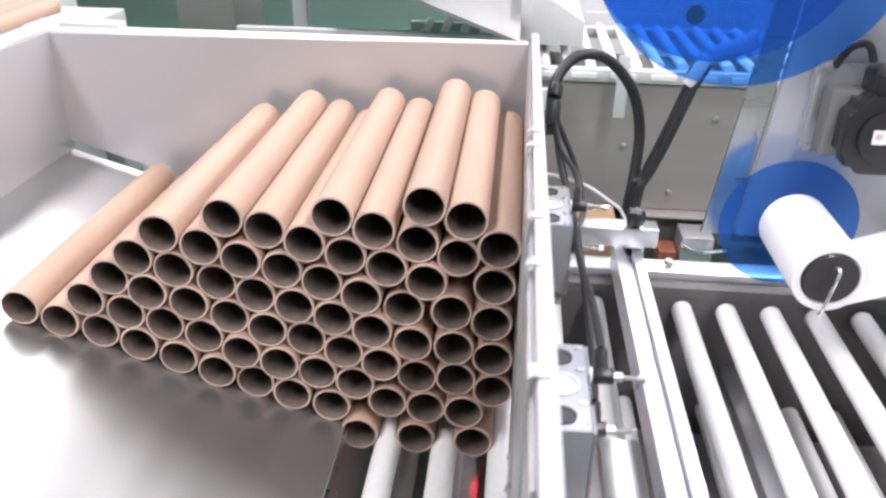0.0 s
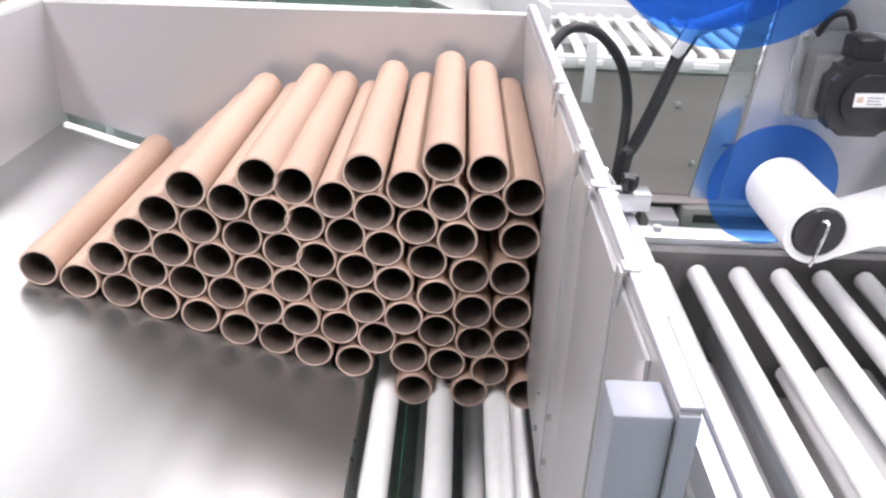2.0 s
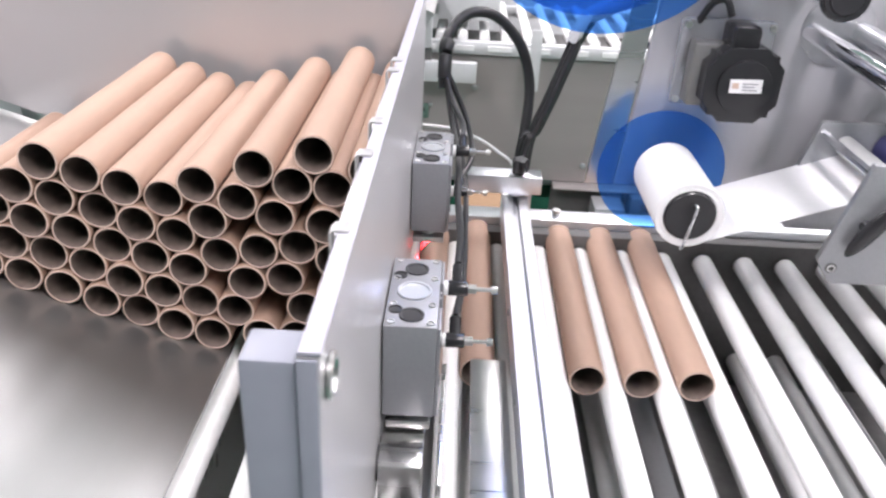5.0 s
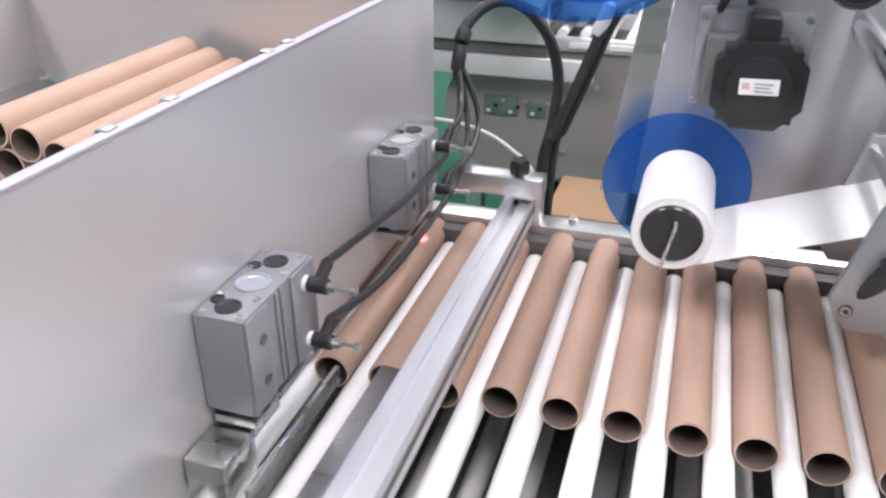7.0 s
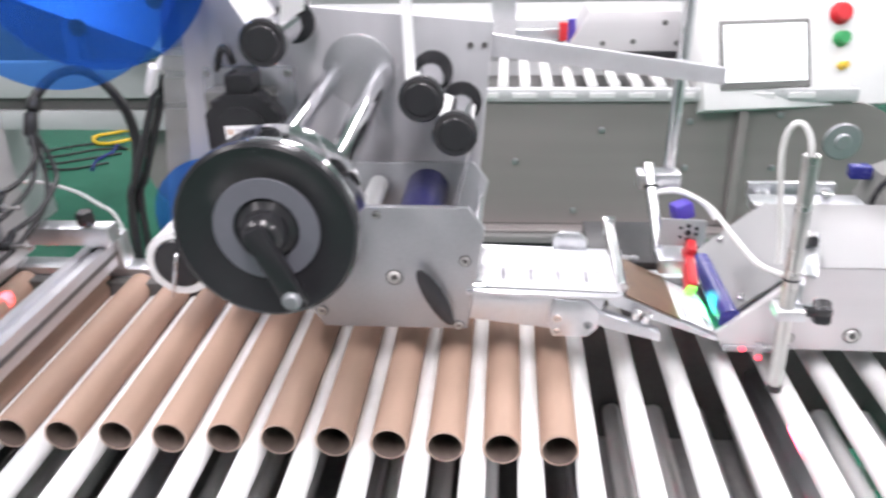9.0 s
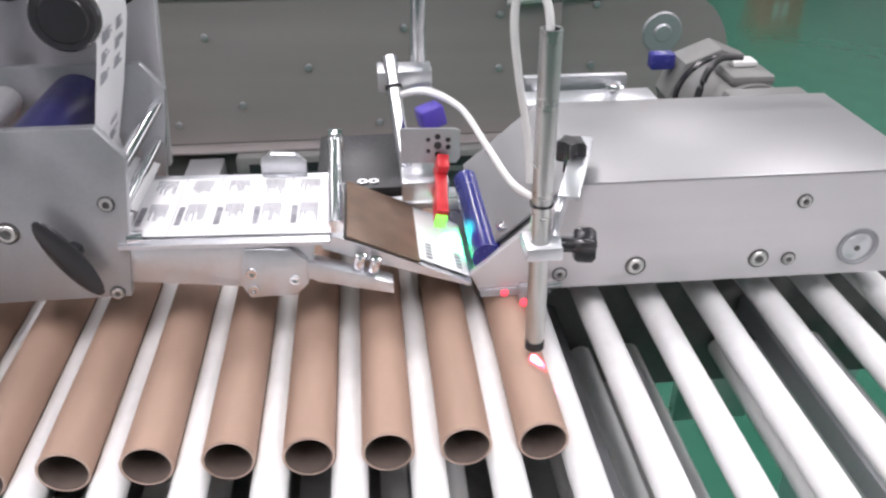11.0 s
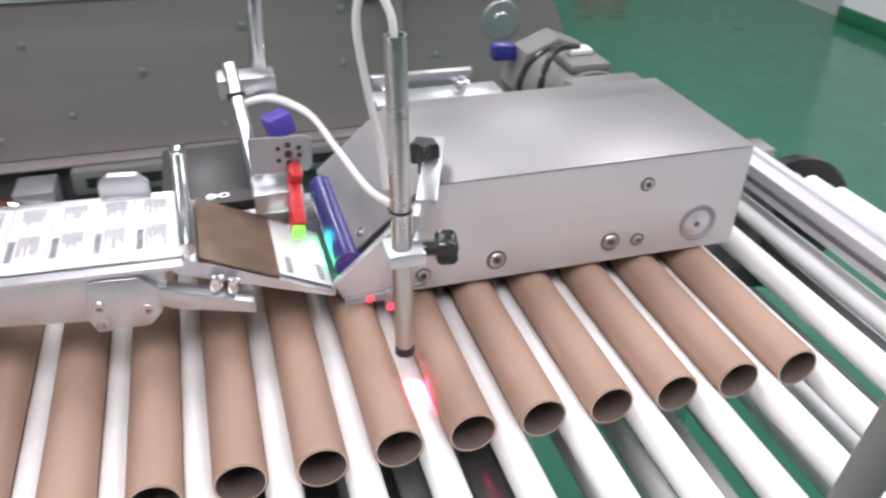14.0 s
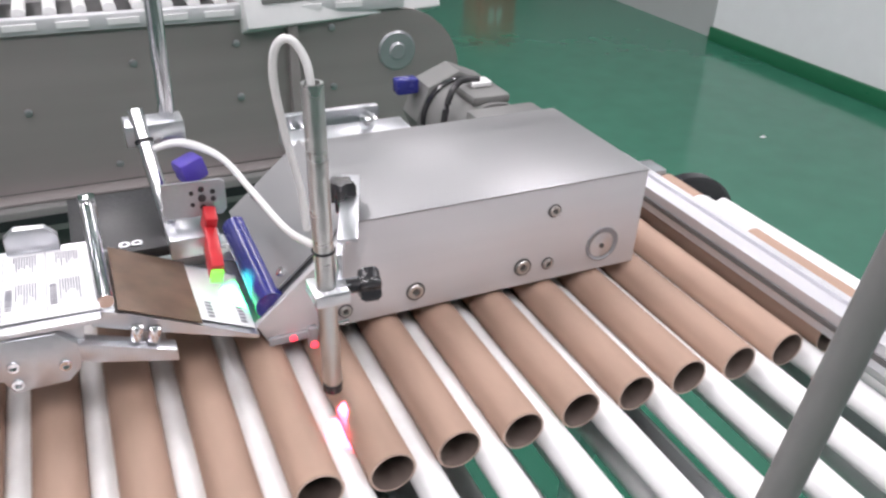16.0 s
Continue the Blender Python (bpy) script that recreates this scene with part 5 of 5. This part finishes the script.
for i in range(33):
    x = -0.33 + i * PITCH
    if proto is None:
        bm = B()
        rod(bm, (0, 1.58, 0), (0, 2.095, 0), ROLL_R, 20)
        proto = part("roller", bm, ROLLER, rear)
        proto.location = (x, 0, 0.838)
    else:
        o = new("roller", proto.data)
        o.parent, o.location = rear, (x, 0, 0.838)
bm = B()
box(bm, (-0.10, 1.60, 0.43), (1.70, 2.10, 0.75), 0.003)
part("pan", bm, DARKGAP, rear)
for x in (-0.28, 0.7, 1.66):
    for y in (1.58, 2.09):
        bm = B()
        box(bm, (x, y, 0), (x + 0.05, y + 0.05, 0.44), 0.002)
        part("leg", bm, ALU, rear)
bm = B()
box(bm, (-0.80, 1.47, 0.735), (0.10, 1.50, 0.792), 0.003)
part("beam", bm, PAINT, rear, "light grey cross beam")
# dark strip stands for the shade in the gap between the beams
bm = B()
box(bm, (-0.80, 1.485, 0.793), (-0.03, 1.50, 0.829))
part("gap_shade", bm, DARKGAP, rear)
bm = B()
box(bm, (-0.80, 1.47, 0.830), (-0.03, 1.50, 0.935), 0.003)
part("beam", bm, PAINT, rear, "light grey cross beam")
# dark sheet added: hides the floor, stands for the shade underneath
bm = B()
box(bm, (0.36, 1.56, 0.12), (1.60, 1.57, 0.4145))
part("dark_backing", bm, DARKGAP, rear, "dark sheet added for the shade below the side panel")
bm = B()
box(bm, (0.245, 1.445, 0.730), (0.275, 1.452, 0.90), 0.001)
part("hanging_bracket", bm, PAINT, rear)
bm = B()
prism(bm, [(-0.02, 0.88), (0.16, 0.88), (0.16, 0.95), (-0.02, 1.06)], 1.62, 2.05, 0.004)
part("guard", bm, PAINT, rear)
bm = B()
prism(bm, [(0.95, 0.90), (1.36, 0.90), (1.33, 0.97), (1.28, 1.02), (1.02, 1.02)], 1.75, 1.95, 0.004)
ra = part("rear_applicator", bm, FACE, rear, "second applicator box")
for x, z in ((1.06, 0.925), (1.15, 0.93), (1.28, 0.925), (1.24, 0.985)):
    socket_screw(ra, x, 1.75, z, 0.008, mat=DARKGAP)
bm = B()
box(bm, (0.93, 1.742, 0.880), (1.38, 1.950, 0.8995), 0.002)
part("foot_bar", bm, BLACK, ra, "black foot bar")
bm = B()
box(bm, (0.93, 1.76, 0.93), (0.955, 1.785, 0.985), 0.003)
part("fork_sensor", bm, RED, ra)
bm = B()
box(bm, (0.80, 1.85, 0.92), (0.98, 1.88, 0.95), 0.002)
box(bm, (0.72, 2.0, 0.90), (0.80, 2.08, 1.35), 0.002)
part("rear_bar", bm, ALU, rear)
bm = B()
rod(bm, (0.97, 1.80, 0.92), (0.97, 1.80, 0.99), 0.012, 14)
part("rear_sensor", bm, PURPLE, rear)

back = thing("rear_machine", "light grey machine body behind the second conveyor", "machine")
bm = B()
box(bm, (-0.30, 2.36, 0.06), (1.70, 2.80, 0.90), 0.006)
part("body", bm, PAINT, back)
for i in range(4):
    bm = B()
    box(bm, (-0.27 + i * 0.49, 2.352, 0.12), (0.17 + i * 0.49, 2.3597, 0.84), 0.003)
    part("door_panel", bm, PAINT, back)
for i in range(4):
    bm = B()
    box(bm, (-0.25 + i * 0.55, 2.42, 0.0), (-0.20 + i * 0.55, 2.47, 0.06))
    part("foot", bm, BLACK, back)

hmi = thing("operator_console", "white operator console with a lit touch screen and buttons", "console")
m = Matrix.Translation((1.325, 1.50, 0.785)) @ Matrix.Rotation(radians(9), 4, "Z") @ Matrix.Rotation(radians(-22), 4, "X")
bm = B()
box(bm, (0.0, 0.0, 0.0), (0.56, 0.12, 0.36), 0.006, m)
part("cabinet", bm, WHITEPAINT, hmi)
bm = B()
box(bm, (0.045, -0.006, 0.055), (0.305, 0.0, 0.245), 0.003, m)
bz = part("bezel", bm, GREY, hmi, "grey screen bezel")
bm = B()
box(bm, (0.058, -0.0085, 0.075), (0.292, -0.0065, 0.232), 0, m)
part("screen", bm, SCREEN, bz, "white lit screen")
for z, mt, nm, rr in ((0.255, RED, "emergency_stop", 0.028), (0.185, GREENBTN, "start_button", 0.020), (0.11, YELLOW, "selector", 0.011)):
    bm = B()
    c = m @ Vector((0.395, 0, z))
    lathe(bm, [(0, 0.03), (rr * 0.8, 0.03), (rr, 0.02), (rr * 0.7, 0.008), (rr * 1.1, 0.006), (rr * 1.1, 0)], c, m.to_3x3() @ Vector((0, -1, 0)), 24)
    part(nm, bm, mt, hmi)
bm = B()
box(bm, (1.43, 1.535, 0.0), (1.455, 1.558, 0.80), 0.002)
part("post", bm, DARKSTEEL, hmi)
bm = B()
prism(bm, [(0.72, 1.203), (1.072, 1.150), (1.072, 1.127), (0.72, 1.172)], 0.386, 0.396, 0.001)
part("carrier_arm", bm, SATIN, lab, "flat aluminium carrier arm")
for x in (0.726, 0.745):
    socket_screw(lab, x, 0.372, 1.186, 0.004, mat=DARKGAP)

# ---- things behind the hopper ----
bg = thing("neighbour_machine", "neighbouring packing machine with a bright steel chute", "machine")
bm = B()
prism(bm, [(-0.62, 1.18), (-0.02, 0.96), (-0.02, 0.95), (-0.62, 1.17)], 1.30, 2.3)
part("chute", bm, PLATE, bg, "bright brushed steel chute")
bm = B()
box(bm, (-0.80, 2.045, 0.56), (-0.75, 2.0995, 1.3), 0.003)
part("post", bm, PAINT, bg)
bm = B()
box(bm, (-1.30, 2.2505, 0.60), (-1.08, 2.6, 1.05), 0.003)
part("cabinet", bm, GREY, bg)
bm = B()
box(bm, (-1.95, 2.30, 0.0), (-1.33, 2.60, 0.52), 0.004)
part("base", bm, PAINT, bg, "light grey machine base")
bm = B()
box(bm, (-1.9, 2.10, 0.55), (-0.7, 2.25, 0.75), 0.004)
part("green_belt", bm, SKIRT, bg, "dull green belt")
bm = B()
box(bm, (-2.1, 1.7, 0.0), (-1.6, 2.1, 0.95), 0.003)
part("bin", bm, PAINT, bg)
for i in range(3):
    copy_thing(tube0, pose(-1.35 + i * 0.045, 1.0, 1.0 - 0.004 * i, 0, 0, 0))
bm = B()
box(bm, (-1.45, 0.95, 0.93), (-1.1, 1.45, 0.978), 0.003)
box(bm, (-1.45, 0.95, 0.0), (-1.40, 1.0, 0.93))
box(bm, (-1.15, 0.95, 0.0), (-1.10, 1.0, 0.93))
box(bm, (-1.45, 1.40, 0.0), (-1.40, 1.45, 0.93))
box(bm, (-1.15, 1.40, 0.0), (-1.10, 1.45, 0.93))
solid("tube_bench", bm, PAINT, "grey bench with spare tubes on it", "bench")
bm = B()
sweep(bm, [(-1.55 + 0.13 * math.cos(a * 0.7), 3.70 + 0.12 * math.sin(a * 0.7), 0.014 + 0.006 * (a % 3)) for a in range(24)], 0.010, 8, 4)
solid("yellow_cable_coil", bm, YELLOW, "coiled yellow cable on the green floor", "cable")
for i in range(4):
    bm = B()
    sweep(bm, [(-2.2 + 0.16 * q, 3.25 + 0.09 * i + 0.10 * math.sin(q * 1.3 + i), 0.008) for q in range(6)], 0.006, 8, 5)
    solid("floor_cable", bm, RUBBER, "loose black cable lying on the green floor", "cable", "floor cables")
bm = B()
sweep(bm, [(-1.50, 3.60, 0.012), (-1.46, 3.45, 0.010), (-1.48, 3.30, 0.010), (-1.43, 3.15, 0.010)], 0.008, 8, 5)
solid("blue_wire", bm, BLUERUBBER, "blue wire on the green floor", "cable")
bm = B()
box(bm, (3.96, 5.36, 0.03), (4.30, 5.70, 0.50), 0.03)
red_bin = thing("red_bin", "red plastic bin with a lid on the green floor", "bin")
part("body", bm, RED, red_bin)
bm = B()
box(bm, (3.94, 5.34, 0.503), (4.32, 5.72, 0.56), 0.02)
part("lid", bm, RED, red_bin)
for q in range(2):
    bm = B()
    box(bm, (4.04 + 0.07 * q, 5.3585, 0.27), (4.09 + 0.07 * q, 5.3597, 0.36))
    tagged(part("print", bm, PAPER, red_bin, "small white mark"), kind="stuff")
for bx, by in ((3.99, 5.39), (4.24, 5.39), (3.99, 5.64), (4.24, 5.64)):
    bm = B()
    box(bm, (bx, by, 0.0), (bx + 0.03, by + 0.03, 0.031))
    part("foot", bm, BLACK, red_bin)

bm = B()
box(bm, (3.640, 1.950, 0.0), (3.664, 1.968, 0.003), 0.001)
solid("paper_scrap", bm, PAPER, "tiny white paper scrap on the green floor", "scrap")

# ---- under the conveyor ----
bm = B()
box(bm, (-0.40, -0.30, 0.0), (-0.10, 0.30, 0.02), 0.002)
box(bm, (-0.40, -0.30, 0.02), (-0.39, 0.30, 0.22))
box(bm, (-0.11, -0.30, 0.02), (-0.10, 0.30, 0.22))
box(bm, (-0.389, -0.30, 0.02), (-0.111, -0.29, 0.22))
box(bm, (-0.389, 0.29, 0.02), (-0.111, 0.30, 0.22))
solid("reject_tray", bm, BOXCARD, "open carton with rejected tubes under the hopper", "box")
for i in range(6):
    copy_thing(tube0, pose(-0.365 + i * 0.044, -0.25, 0.043, 0, 0, 0))
for i in range(5):
    copy_thing(tube0, pose(-0.343 + i * 0.044, -0.28, 0.081, 0, 0, 1.5 * (i % 3) - 1))
bm = B()
box(bm, (0.14, -0.12, 0.0), (0.34, 0.12, 0.16), 0.006, None)
solid("paper_parcel", bm, PAPER, "white printed parcel on the floor under the rollers", "parcel")


# ---- what moves ----
def motions():
    stops = [0.0, START] + [START + 0.24 + 0.5 * i for i in range(28)] + [16.0]
    total = CARRIERS * PITCH
    for j, ob in enumerate(rollers):
        s0 = first + j * PITCH
        times = set(stops)
        for edge in (LOOP_L, LOOP_L + math.pi * LOOP_R, 2 * LOOP_L + math.pi * LOOP_R, total):
            near = edge - math.pi * LOOP_R if edge in (LOOP_L + math.pi * LOOP_R, total) else edge
            for q in range(9):
                d = (near + q * math.pi * LOOP_R / 8 - s0) / SPEED + START
                for dd in (d, d + total / SPEED):
                    if START < dd < 16:
                        times.add(round(dd, 2))
        rows = []
        for tt in sorted(times):
            x, z = on_loop(s0 + run(tt))
            rows.append((tt, pose(x, 0, z)))
        walk(ob, rows)
    for k, ob in enumerate(line_tubes):
        rows = []
        for tt in stops:
            x = LEAD - k * PITCH + run(tt)
            turn = -180 * min(1, max(0, (x - 1.49) / 0.20))
            rows.append((tt, pose(x, 0, TUBE_Z, 0, turn, 0)))
        walk(ob, rows)
    # the loose tubes sink, then ride along on the chain
    for ob, log, k in zip(flow_tubes, tube_log, tube_slot):
        spin, y = ob.rotation_euler.y, ob.location.y
        rows = [log[0]]
        for i, (tt, p) in enumerate(log[1:], 1):
            last = i == len(log) - 1
            if last or np.abs(p - rows[-1][1]).max() > 0.0006 or np.abs(log[i + 1][1] - p).max() > 0.0006:
                rows.append((tt, p))
        if k is not None:
            t0 = rows[-1][0]
            rows += [(tt, (LEAD - k * PITCH + run(tt), TUBE_Z)) for tt in sorted([t0 + 0.12] + [q for q in stops if q > t0 + 0.2]) if tt <= 16.0]
        if rows[-1][0] < 16.0:
            rows.append((16.0, rows[-1][1]))
        walk(ob, [(tt, Matrix.LocRotScale((p[0], y, p[1]), Euler((0, spin, 0)), None)) for tt, p in rows])


motions()
